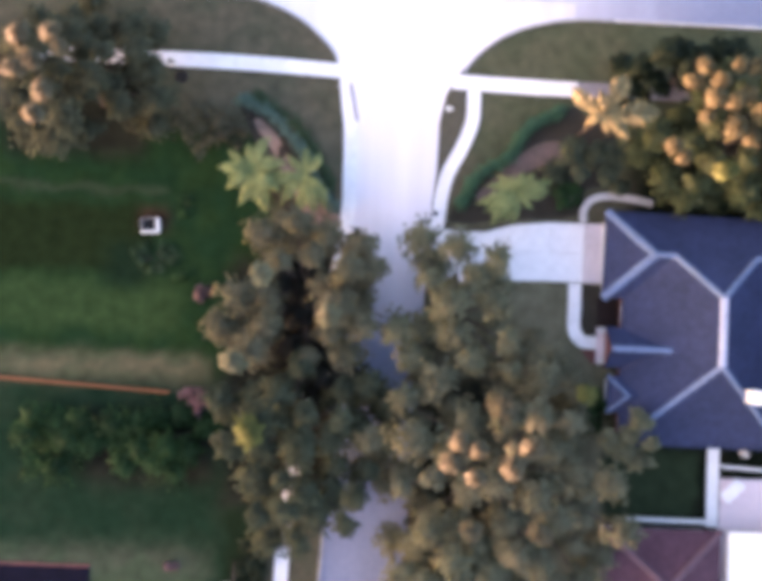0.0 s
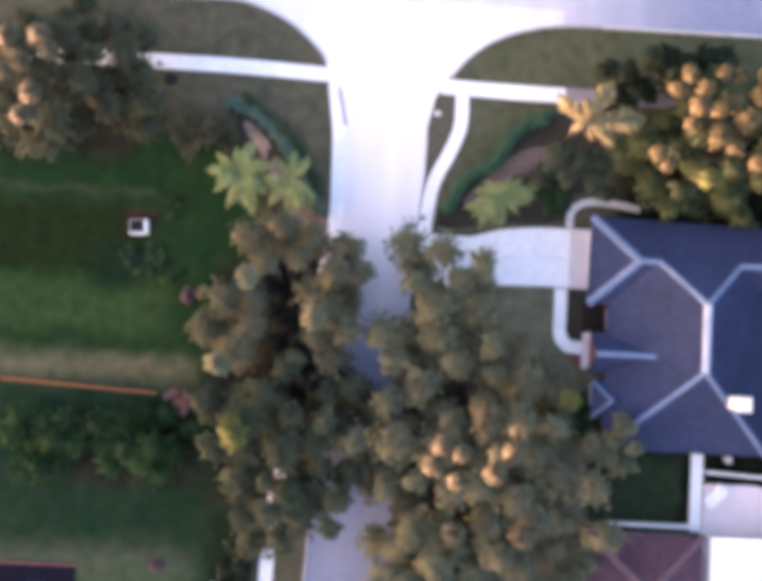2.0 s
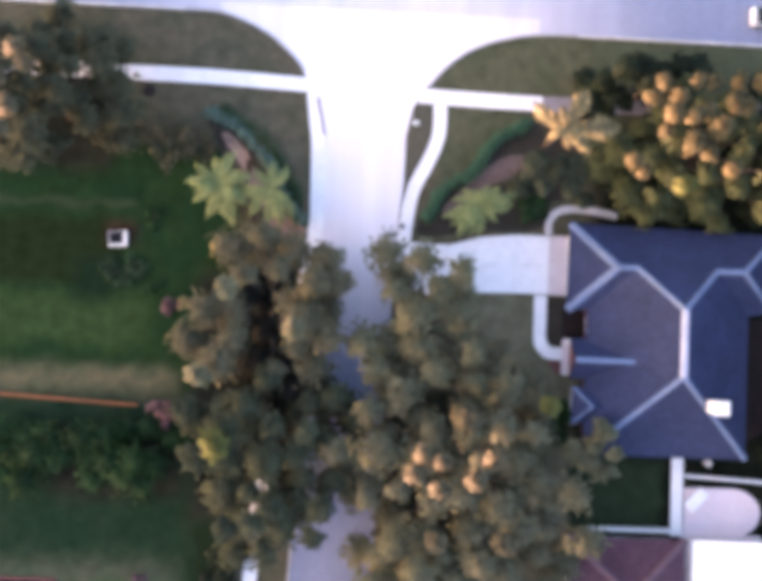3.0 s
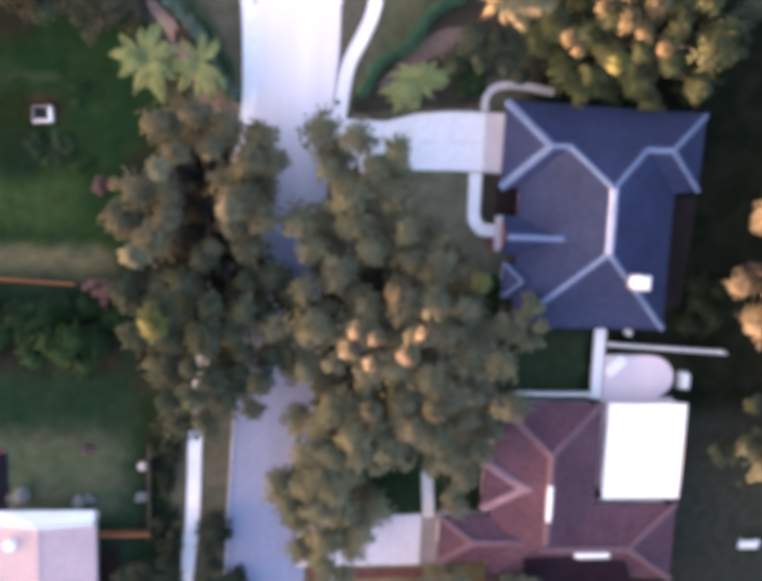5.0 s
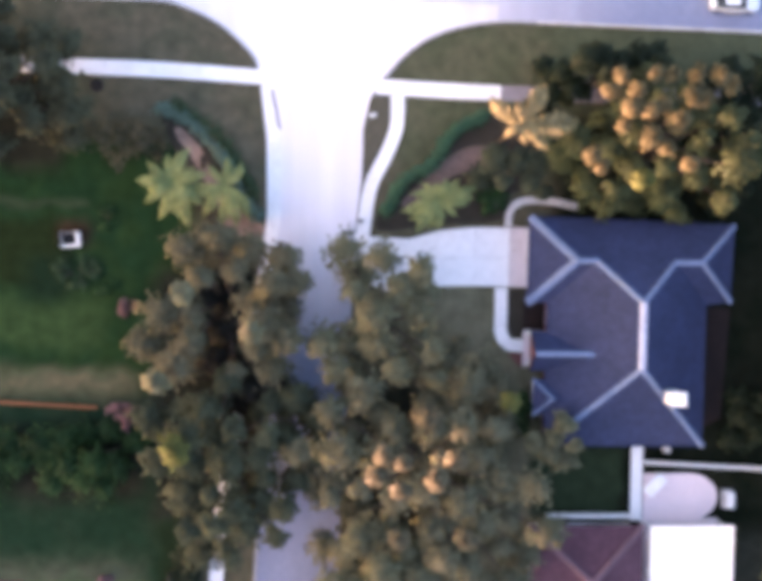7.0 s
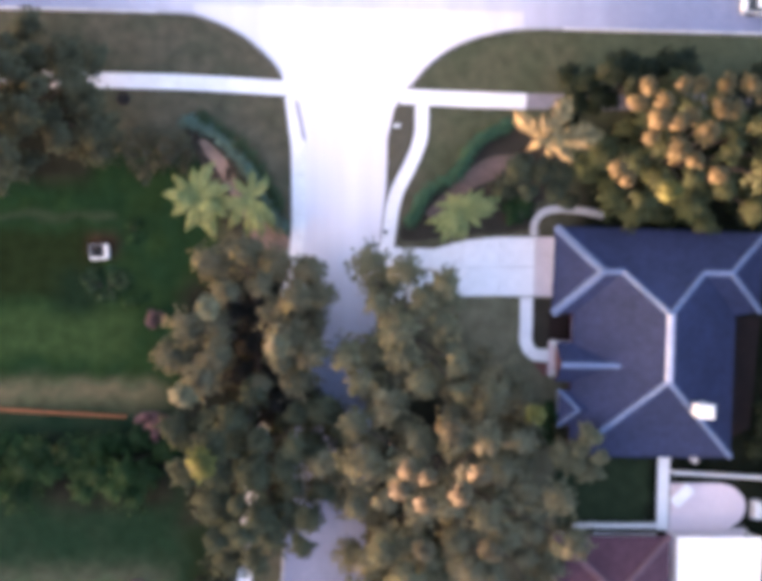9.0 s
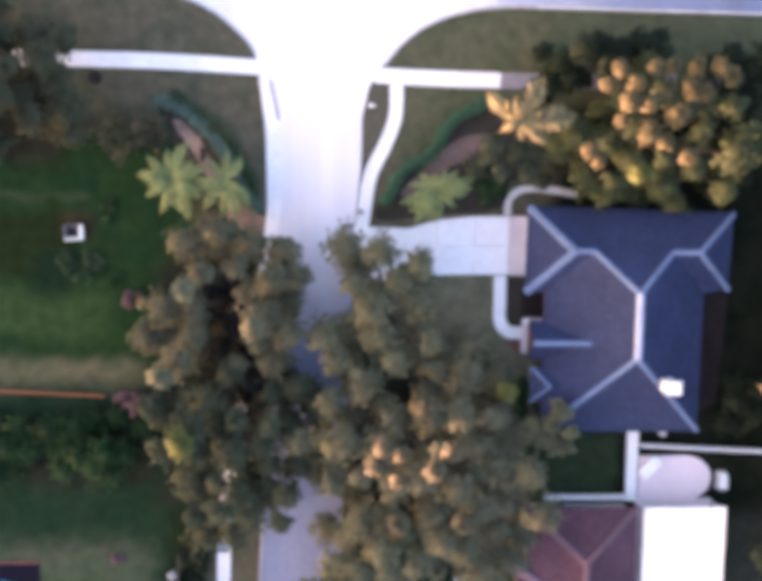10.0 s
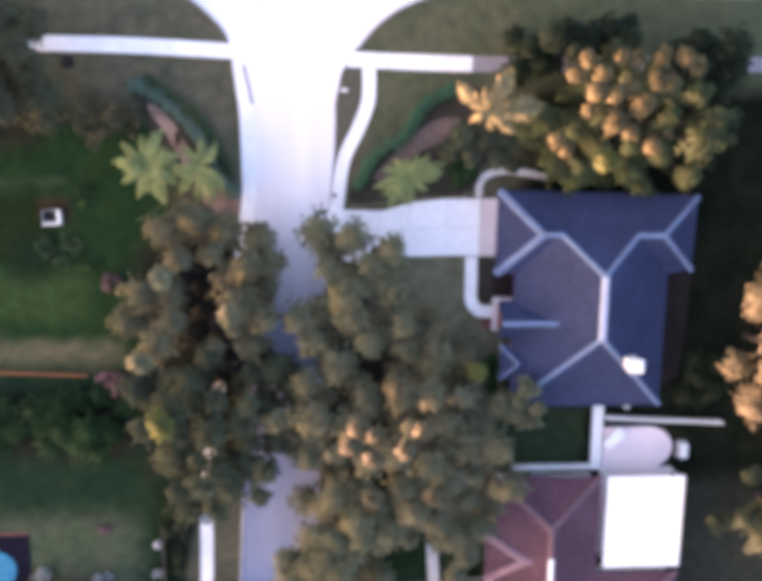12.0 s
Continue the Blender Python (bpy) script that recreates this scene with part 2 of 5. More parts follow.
def slab(points, z0, z1):
    """A flat plate with the outline points, from z0 up to z1."""
    bm = bmesh.new()
    f = bm.faces.new([bm.verts.new((x, y, z0)) for x, y in points])
    r = bmesh.ops.extrude_face_region(bm, geom=[f])
    bmesh.ops.translate(bm, verts=[g for g in r["geom"] if isinstance(g, bmesh.types.BMVert)], vec=(0, 0, z1 - z0))
    return bm


def cyl(r0, r1, h, n=16, at=(0, 0, 0)):
    bm = bmesh.new()
    bmesh.ops.create_cone(bm, cap_ends=True, segments=n, radius1=r0, radius2=r1, depth=h, matrix=Matrix.Translation((at[0], at[1], at[2] + h / 2)))
    return bm


def tube(pts, radii, n=7):
    """A tapered limb through pts."""
    bm = bmesh.new()
    rings = []
    for i, p in enumerate(pts):
        d = (Vector(pts[min(i + 1, len(pts) - 1)]) - Vector(pts[max(i - 1, 0)])).normalized()
        q = d.to_track_quat("Z", "Y").to_matrix()
        rings.append([bm.verts.new(Vector(p) + q @ Vector((radii[i] * math.cos(6.2832 * k / n), radii[i] * math.sin(6.2832 * k / n), 0))) for k in range(n)])
    for a, b in zip(rings, rings[1:]):
        for k in range(n):
            bm.faces.new((a[k], a[(k + 1) % n], b[(k + 1) % n], b[k]))
    bm.faces.new(rings[0][::-1])
    bm.faces.new(rings[-1])
    return bm


def smooth_line(pts, n=6):
    """A Catmull-Rom curve through pts."""
    out = []
    for i in range(len(pts) - 1):
        p0, p1, p2, p3 = (Vector(pts[max(0, min(len(pts) - 1, j))]) for j in (i - 1, i, i + 1, i + 2))
        for k in range(n):
            t = k / n
            out.append(0.5 * (2 * p1 + (p2 - p0) * t + (2 * p0 - 5 * p1 + 4 * p2 - p3) * t * t + (3 * p1 - p0 - 3 * p2 + p3) * t ** 3))
    return out + [Vector(pts[-1])]


def ribbon(pts, width):
    """The outline of a band of that width along pts."""
    left, right = [], []
    for i, p in enumerate(pts):
        d = (Vector(pts[min(i + 1, len(pts) - 1)]) - Vector(pts[max(i - 1, 0)])).normalized()
        s = Vector((-d[1], d[0])) * width / 2
        left.append((p[0] + s[0], p[1] + s[1]))
        right.append((p[0] - s[0], p[1] - s[1]))
    return left + right[::-1]


def leaf_mesh(name, pos, along, size, width, material, parent=None, out=None):
    """One mesh of many folded diamond leaves: places, directions, lengths."""
    n = len(pos)
    along = along / np.linalg.norm(along, axis=1, keepdims=True)
    rng = np.random.default_rng(n)
    side = np.cross(along, rng.normal(0, 0.35, (n, 3)) + (0, 0, 1))
    side /= np.linalg.norm(side, axis=1, keepdims=True) + 1e-9
    L = size[:, None]
    base = pos - along * L * 0.5
    tip = pos + along * L * 0.5 - np.array((0, 0, 0.12)) * L
    if out is not None:
        # shade each leaf with its clump's rounded surface
        out = out / (np.linalg.norm(out, axis=1, keepdims=True) + 1e-6) + (0, 0, 0.55) + rng.normal(0, 0.34, (n, 3))
        out /= np.linalg.norm(out, axis=1, keepdims=True)
        side *= np.where((np.cross(side, along) * out).sum(1, keepdims=True) > 0, 1.0, -1.0)
    v = np.stack([base, pos + side * L * width, tip, pos - side * L * width], 1).reshape(-1, 3)
    me = bpy.data.meshes.new(name)
    me.vertices.add(4 * n)
    me.vertices.foreach_set("co", v.astype(np.float32).ravel())
    me.loops.add(4 * n)
    me.loops.foreach_set("vertex_index", np.arange(4 * n, dtype=np.int32))
    me.polygons.add(n)
    me.polygons.foreach_set("loop_start", np.arange(0, 4 * n, 4, dtype=np.int32))
    me.update()
    me.validate()
    if out is not None:
        me.normals_split_custom_set_from_vertices(np.repeat(out, 4, 0))
    me.materials.append(material)
    ob = new(name, me)
    if parent:
        ob.parent = parent
    return ob


def clump_leaves(centres, radii, per, leaf, rng, flat=0.8, shoots=8, fill=0.5):
    """Leaves on shoots that burst outwards from each clump's middle: a ring of them, and some that stand up."""
    n = len(centres)
    az = rng.uniform(0, 6.2832, (n, 1)) + np.arange(shoots) * 6.2832 / shoots + rng.normal(0, 0.22, (n, shoots))
    el = np.where(np.arange(shoots) % 3 == 0, 0.95, 0.12) + rng.normal(0, 0.2, (n, shoots))
    ln = rng.uniform(0.7, 1.12, (n, shoots))
    el = np.where(np.arange(shoots) == 0, 1.3, el)
    shoot = np.stack([np.cos(az) * np.cos(el), np.sin(az) * np.cos(el), np.sin(el)], 2) * ln[:, :, None]
    pick = rng.integers(0, shoots, (n, per))
    d = np.take_along_axis(shoot, np.repeat(pick[:, :, None], 3, 2), 1).reshape(-1, 3)
    r = np.repeat(radii, per)[:, None]
    along_shoot = rng.random((n * per, 1)) ** 0.7
    spread = rng.normal(0, 0.22, (n * per, 3)).clip(-0.4, 0.4) * np.array((1, 1, 0.6))
    full = rng.normal(0, 1, d.shape)
    full *= rng.uniform(0.55, 0.95, (n * per, 1)) / np.linalg.norm(full, axis=1, keepdims=True)
    d = np.where(rng.random((n * per, 1)) < fill, full, d)
    turn, stretch = np.repeat(rng.uniform(0, 3.1416, n), per)[:, None], np.repeat(rng.uniform(0.0, 0.5, n), per)[:, None]
    axis = np.hstack([np.cos(turn), np.sin(turn), 0 * turn])
    d = d + axis * (d * axis).sum(1, keepdims=True) * stretch - d * stretch * 0.35
    pos = np.repeat(centres, per, 0) + (d * along_shoot + spread) * r * np.array((1, 1, flat))
    along = d * np.array((1, 1, 0.6)) + spread * 4.0 + rng.normal(0, 0.2, d.shape)
    return pos, along, leaf * rng.uniform(0.7, 1.3, n * per), pos - np.repeat(centres - (0, 0, 0.25), per, 0)


def scatter(lobes, gap, rng, holes=()):
    """Clump places in a crown made of domed lobes (x, y, rx, ry, top, rim), kept apart by gap."""
    out = []
    for x, y, rx, ry, top, rim in lobes:
        for _ in range(int(14 * rx * ry / gap ** 2)):
            a, u = rng.uniform(0, 6.2832), math.sqrt(rng.random())
            edge = 0.86 + 0.14 * math.sin(3 * a + x) + 0.08 * math.sin(7 * a + y)
            px, py = x + rx * u * edge * math.cos(a), y + ry * u * edge * math.sin(a)
            pz = rim + (top - rim) * math.sqrt(max(0.0, 1 - u * u)) + min(0.3, rng.normal(0, 0.75))
            if any(((px - c[0]) / c[2]) ** 2 + ((py - c[1]) / c[3]) ** 2 < 1 for c in holes):
                continue
            if all((px - q[0]) ** 2 + (py - q[1]) ** 2 > gap ** 2 for q in out):
                out.append((px, py, pz))
    return np.array(out)


def tree(name, x, y, lobes, label, seed, clump=1.3, gap=2.2, per=520, leaf=0.37, leaves="olive", trunk=0.32, tips=(), tip_mat="yellow", under=0.9, category="tree", holes=(), clear=(), drop=2.9):
    """A trunk with limbs that reach the clumps, and a crown of leafy clumps; lobes and tips are in the world."""
    rng = np.random.default_rng(seed)
    t = thing(name, x, y, 0, 0, label, category)
    here = np.array((x, y, 0.0))
    cs = scatter(lobes, gap, rng, (*holes, *clear)) - here
    low = scatter(lobes, gap * 1.05, rng, clear) - here - (0, 0, drop)
    low = low[rng.random(len(low)) < under]
    low[:, :2] = low[:, :2] * 0.93 + rng.normal(0, 0.7, (len(low), 2))
    low = np.array([p for p in low if not any(((p[0] + x - c[0]) / c[2]) ** 2 + ((p[1] + y - c[1]) / c[3]) ** 2 < 1 for c in clear)]).reshape(-1, 3)
    fork = 0.33 * float(np.median(cs[:, 2]))
    lean = cs[:, :2].mean(0) * 0.3
    top = (lean[0], lean[1], fork)
    part("trunk", tube([(0, 0, -0.1), (0.06, 0.03, 0.3), (lean[0] * 0.5, lean[1] * 0.5, fork * 0.6), top], [trunk * 1.4, trunk * 1.05, trunk * 0.9, trunk * 0.8], 10), M["bark"], t, smooth=True)
    for c in cs[rng.permutation(len(cs))[: min(16, len(cs))]]:
        mid = (Vector(top) * 0.5 + Vector(c) * 0.5) + Vector((0, 0, 0.5))
        part("limb", tube([top, mid, Vector(c) - Vector((0, 0, 0.3))], [trunk * 0.45, trunk * 0.28, 0.05], 5), M["bark"], t, smooth=True)
    allc = np.vstack([cs, low])
    rad = clump * rng.uniform(0.6, 1.4, len(allc))
    p, a, s, o = clump_leaves(allc, rad, per, leaf, rng)
    leaf_mesh("crown", p, a, s, 0.36, M[leaves], t, o)
    if len(tips):
        for q in tips:
            p, a, s, o = clump_leaves(np.array([q[:3]]) - here, np.array([q[3]]), int(per * 1.7), leaf * 1.15, rng, fill=0.88)
            leaf_mesh("leaf_clump", p, a, s, 0.36, M[tip_mat], t, o)
    return t


def shrub(name, x, y, rx, ry, h, label, seed, leaves="deep", clump=0.8, gap=0.9, per=120, leaf=0.3, category="shrub"):
    rng = np.random.default_rng(seed)
    t = thing(name, x, y, 0, 0, label, category)
    cs = scatter([(0, 0, rx, ry, h - clump * 0.5, h * 0.45)], gap, rng)
    low = cs * (0.9, 0.9, 0.45)
    for c in cs[:: max(1, len(cs) // 6)]:
        part("stem", tube([(c[0] * 0.2, c[1] * 0.2, -0.05), (c[0] * 0.6, c[1] * 0.6, c[2] * 0.6), tuple(c)], [0.06, 0.045, 0.02], 5), M["bark"], t)
    allc = np.vstack([cs, low])
    p, a, s, o = clump_leaves(allc, clump * rng.uniform(0.75, 1.25, len(allc)), per, leaf, rng)
    leaf_mesh("foliage", p, a, s, 0.3, M[leaves], t, o)
    return t


def palm(name, x, y, h, fronds, label, seed, leaves="palm", broad=0.19):
    """A palm; fronds are pairs of a direction in degrees and a reach."""
    rng = np.random.default_rng(seed)
    t = thing(name, x, y, 0, 0, label, "palm")
    part("trunk", tube([(0, 0, -0.1), (0.1, 0, h * 0.5), (0, 0, h)], [0.22, 0.16, 0.15], 9), M["bark"], t, smooth=True)
    for deg, reach in fronds:
        a, lift, bend = radians(deg), rng.uniform(0.15, 0.9), rng.normal(0, 0.18)
        rib = []
        for u in np.linspace(0, 1, 9):
            q = a + bend * (u * u - 1)
            rib.append(Vector((math.cos(q) * reach * u, math.sin(q) * reach * u, h + lift * math.sin(u * 2.6) - 0.8 * u * u)))
        pos, al, sz = [], [], []
        for i in range(140):
            u = (i // 2 + 1) / 70 * 7.99
            j = int(u)
            p = rib[j].lerp(rib[j + 1], u % 1)
            d = (rib[j + 1] - rib[j]).normalized()
            side = Vector((-d.y, d.x, 0)) * (1 if i % 2 else -1)
            L = max(0.4, reach * broad) * math.sin(0.3 + 2.75 * (u / 8)) * rng.uniform(0.6, 1.3)
            v = (side + d * rng.uniform(0.4, 1.0) + Vector((0, 0, rng.normal(-0.25, 0.25)))).normalized()
            pos.append(p + v * L * 0.5)
            al.append(v)
            sz.append(max(0.1, L))
        f = leaf_mesh("frond", np.array(pos), np.array(al), np.array(sz), 0.13, M[leaves], t)
        part("rib", tube(rib[::2], [0.035, 0.03, 0.024, 0.018, 0.01], 4), M[leaves], f)
    return t


def hip_roof(x0, y0, x1, y1, z, slope, thick=0.18, runs=(None, None)):
    """A hipped roof over the rectangle, its ridge along the longer side; runs: how far each hipped end reaches in (0: a gable end). Returns the mesh and its hip and ridge lines."""
    bm = bmesh.new()
    hw = min(x1 - x0, y1 - y0) / 2
    r0, r1 = (hw if r is None else r for r in runs)
    xm, ym, zr = (x0 + x1) / 2, (y0 + y1) / 2, z + slope * hw
    if x1 - x0 >= y1 - y0:
        a, b = Vector((x0 + r0, ym, zr)), Vector((x1 - r1, ym, zr))
    else:
        a, b = Vector((xm, y0 + r0, zr)), Vector((xm, y1 - r1, zr))
    c = [Vector((x0, y0, z)), Vector((x1, y0, z)), Vector((x1, y1, z)), Vector((x0, y1, z))]
    if x1 - x0 >= y1 - y0:
        faces = [(c[0], c[1], b, a), (c[1], c[2], b), (c[2], c[3], a, b), (c[3], c[0], a)]
        lines = [(c[0], a), (c[3], a), (c[1], b), (c[2], b), (a, b)]
    else:
        faces = [(c[0], c[1], a), (c[1], c[2], b, a), (c[2], c[3], b), (c[3], c[0], a, b)]
        lines = [(c[0], a), (c[1], a), (c[2], b), (c[3], b), (a, b)]
    return roof_mesh(bm, faces, c, thick), lines


def roof_mesh(bm, faces, rim, thick):
    vs = {}

    def v(p):
        k = tuple(round(q, 4) for q in p)
        if k not in vs:
            vs[k] = bm.verts.new(p)
        return vs[k]

    for f in faces:
        bm.faces.new([v(p) for p in f])
    low = [bm.verts.new(p - Vector((0, 0, thick))) for p in rim]
    for i in range(len(rim)):
        j = (i + 1) % len(rim)
        bm.faces.new((v(rim[i]), v(rim[j]), low[j], low[i]))
    bm.faces.new(low)
    return bm


def ridge_caps(lines, width, material, parent, piece=0.9):
    """Overlapping half-round cap tiles along each hip and ridge."""
    shared = {}
    for a, b in lines:
        n = max(2, round((b - a).length / piece))
        step = (b - a).length / n
        key = round(step, 3)
        if key not in shared:
            me = bpy.data.meshes.new("ridge_cap")
            v, f = [], []
            for e, (zz, lift) in enumerate(((-0.54, 0.05), (0.54, 0.02))):
                for k in range(5):
                    q = math.pi * k / 4
                    v.append((zz * step, -math.cos(q) * width / 2, math.sin(q) * width * 0.28 + lift))
            for k in range(4):
                f.append((k, k + 1, k + 6, k + 5))
            f += [(0, 1, 2, 3, 4), (9, 8, 7, 6, 5)]
            me.from_pydata(v, [], f)
            me.materials.append(material)
            shared[key] = me
        d = (b - a).normalized()
        side = Vector((0, 0, 1)).cross(d).normalized()
        rot = Matrix((d, side, d.cross(side))).transposed().to_4x4()
        for i in range(n):
            o = new("ridge_cap", shared[key])
            o.parent = parent
            o.matrix_basis = Matrix.Translation(a.lerp(b, (i + 0.5) / n)) @ rot


def lathe_line(p, q, r=0.04, n=6):
    return tube([p, q], [r, r], n)

# ---- ground, roads and paths ----


def ground_material():
    """Turf whose kind changes from plot to plot: dry verge, mown lawn in bands, tan dry strip, thin yard grass; the
    darkest plots are painted shade.
    """
    m = bpy.data.materials.new("turf of several plots")
    m.use_nodes = True
    nt = m.node_tree
    b = nt.nodes["Principled BSDF"]
    b.inputs["Roughness"].default_value = 0.95
    b.inputs["Specular IOR Level"].default_value = 0.02
    geo = nt.nodes.new("ShaderNodeNewGeometry")

    def noise_of(s, detail=5.0):
        n = nt.nodes.new("ShaderNodeTexNoise")
        n.inputs["Scale"].default_value = s
        n.inputs["Detail"].default_value = detail
        nt.links.new(geo.outputs["Position"], n.inputs["Vector"])
        return n

    def calc(op, a, c):
        n = nt.nodes.new("ShaderNodeMath")
        n.operation = op
        for i, q in enumerate((a, c)):
            if isinstance(q, (int, float)):
                n.inputs[i].default_value = q
            else:
                nt.links.new(q, n.inputs[i])
        return n.outputs[0]

    warp = nt.nodes.new("ShaderNodeVectorMath")
    warp.operation = "MULTIPLY_ADD"
    warp.inputs[1].default_value = (2.4, 2.4, 0)
    nt.links.new(noise_of(0.35, 3.0).outputs["Color"], warp.inputs[0])
    nt.links.new(geo.outputs["Position"], warp.inputs[2])
    sep = nt.nodes.new("ShaderNodeSeparateXYZ")
    nt.links.new(warp.outputs[0], sep.inputs[0])

    def step(src, lo, hi):
        r = nt.nodes.new("ShaderNodeMapRange")
        r.interpolation_type = "SMOOTHSTEP"
        r.inputs[1].default_value, r.inputs[2].default_value = lo, hi
        nt.links.new(src, r.inputs[0])
        return r.outputs[0]

    def plot(x0, x1, y0, y1, soft=1.0):
        p = calc("MULTIPLY", step(sep.outputs[0], x0 - soft, x0 + soft), step(sep.outputs[0], x1 + soft, x1 - soft))
        q = calc("MULTIPLY", step(sep.outputs[1], y0 - soft, y0 + soft), step(sep.outputs[1], y1 + soft, y1 - soft))
        return calc("MULTIPLY", p, q)

    def rgb(c1, c2, src):
        n = nt.nodes.new("ShaderNodeMix")
        n.data_type = "RGBA"
        for i, q in ((6, c1), (7, c2)):
            if isinstance(q, tuple):
                n.inputs[i].default_value = (*q, 1)
            else:
                nt.links.new(q, n.inputs[i])
        nt.links.new(src, n.inputs[0])
        return n.outputs[2]

    patch = step(noise_of(0.3).outputs["Fac"], 0.4, 0.62)
    col = rgb((0.102, 0.091, 0.06), (0.08, 0.078, 0.05), patch)
    col = rgb(col, rgb((0.088, 0.09, 0.053), (0.072, 0.08, 0.045), patch), plot(10.0, 300, 14.0, 30.0, 2.0))
    lawn = rgb((0.158, 0.142, 0.09), (0.13, 0.122, 0.076), patch)
    col = rgb(col, lawn, plot(8, 300, -300, 5, 1.0))
    # near-black turf round the house: shade painted into the ground colour
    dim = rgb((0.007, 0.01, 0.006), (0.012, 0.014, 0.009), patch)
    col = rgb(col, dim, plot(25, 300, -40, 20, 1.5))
    col = rgb(col, (0.072, 0.084, 0.049), plot(24.0, 300, 21.8, 28.0, 0.9))
    lush = rgb((0.012, 0.033, 0.0135), (0.017, 0.038, 0.013), patch)
    col = rgb(col, lush, plot(-300, -7, -6, 17.0, 1.8))
    col = rgb(col, (0.014, 0.023, 0.0085), plot(-300, -17.5, 3.4, 9.6, 0.9))
    col = rgb(col, (0.034, 0.048, 0.026), plot(-300, -16.5, 10.6, 11.2, 0.5))
    col = rgb(col, (0.029, 0.055, 0.019), plot(-300, -15.0, -1.6, 2.8, 1.0))
    # dark patch of shade painted on the lawn
    col = rgb(col, (0.01, 0.022, 0.011), plot(-21.5, -17.7, 2.3, 6.1, 1.2))
    yard = rgb((0.0125, 0.03, 0.0155), (0.019, 0.036, 0.019), patch)
    col = rgb(col, yard, plot(-300, -8, -300, -6, 1.2))
    col = rgb(col, rgb((0.056, 0.076, 0.042), (0.078, 0.084, 0.053), patch), plot(-300, -11.5, -28.5, -20.8, 1.6))
    col = rgb(col, (0.022, 0.014, 0.013), plot(-14.6, -11.6, -46.0, -31.6, 0.6))
    dry = rgb((0.13, 0.115, 0.066), (0.085, 0.088, 0.05), patch)
    col = rgb(col, dry, plot(-300, -12, -5.4, -3.6, 1.3))
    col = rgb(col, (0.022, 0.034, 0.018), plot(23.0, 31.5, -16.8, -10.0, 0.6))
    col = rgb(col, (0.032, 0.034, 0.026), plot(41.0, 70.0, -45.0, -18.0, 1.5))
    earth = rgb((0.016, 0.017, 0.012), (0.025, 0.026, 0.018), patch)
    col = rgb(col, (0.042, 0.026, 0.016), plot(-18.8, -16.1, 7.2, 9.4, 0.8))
    # earth darkened under crowns and shrubs: their shade is painted in
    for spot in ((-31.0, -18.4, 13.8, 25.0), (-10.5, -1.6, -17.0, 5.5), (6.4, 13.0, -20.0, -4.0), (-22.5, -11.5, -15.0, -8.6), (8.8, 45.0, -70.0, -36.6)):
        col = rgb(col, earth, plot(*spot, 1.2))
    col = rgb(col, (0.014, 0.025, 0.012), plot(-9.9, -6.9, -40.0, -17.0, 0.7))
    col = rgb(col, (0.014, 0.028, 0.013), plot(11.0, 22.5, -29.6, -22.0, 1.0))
    mul = nt.nodes.new("ShaderNodeMix")
    mul.data_type, mul.blend_type = "RGBA", "MULTIPLY"
    mul.inputs[0].default_value = 1.0
    fine = nt.nodes.new("ShaderNodeMapRange")
    fine.inputs[1].default_value, fine.inputs[2].default_value = 0.3, 0.7
    fine.inputs[3].default_value, fine.inputs[4].default_value = 0.78, 1.22
    nt.links.new(noise_of(0.9, 6.0).outputs["Fac"], fine.inputs[0])
    nt.links.new(col, mul.inputs[6])
    nt.links.new(fine.outputs[0], mul.inputs[7])
    nt.links.new(mul.outputs[2], b.inputs["Base Color"])
    bp = nt.nodes.new("ShaderNodeBump")
    bp.inputs["Strength"].default_value = 0.35
    bp.inputs["Distance"].default_value = 0.06
    nt.links.new(noise_of(7.0, 6.0).outputs["Fac"], bp.inputs["Height"])
    nt.links.new(bp.outputs[0], b.inputs["Normal"])
    return m


g = bmesh.new()
bmesh.ops.create_grid(g, x_segments=24, y_segments=24, size=1500)
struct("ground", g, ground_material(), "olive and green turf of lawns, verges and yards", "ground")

struct("road_main", slab([(-400, 27.5), (3, 27.5), (17, 26.9), (400, 26.9), (400, 37.6), (-400, 37.6)], -0.1, 0.03), M["road"], "pale lilac grey worn asphalt main road", "road")
west_curve = [tuple(p) for p in smooth_line([(-10.9, 27.5), (-8.4, 26.6), (-6.3, 25.5), (-4.6, 24.1), (-3.5, 22.9), (-2.9, 21.0), (-2.4, 18.5)])]
east_curve = [tuple(p) for p in smooth_line([(6.6, 18.0), (7.0, 20.0), (8.0, 21.6), (9.1, 22.9), (10.8, 24.5), (13.0, 25.7), (15.6, 26.5), (18.0, 26.9)])]
struct("road_mouth", slab(west_curve + east_curve + [(18.0, 28.2), (-10.9, 28.2)], -0.1, 0.034), M["mouth"], "white concrete mouth of the side street, glow painted in", "road")
street_w = [(-1.8, 18.5), (-1.2, 15.7), (-1.1, 11.5), (-1.2, 7.2), (-1.6, -8.0), (-2.5, -21.5), (-2.9, -29.6), (-3.2, -39.2), (-5.0, -90.0)]
street_e = [(3.0, -90.0), (4.1, -39.3), (4.3, -34.2), (4.7, -20.0), (5.2, -5.0), (5.7, 8.6), (6.1, 12.5), (6.2, 16.8), (6.5, 18.5)]
struct("road_side", slab(street_w + street_e, -0.1, 0.026), M["street"], "lilac grey concrete side street, painted brighter towards its mouth", "road")


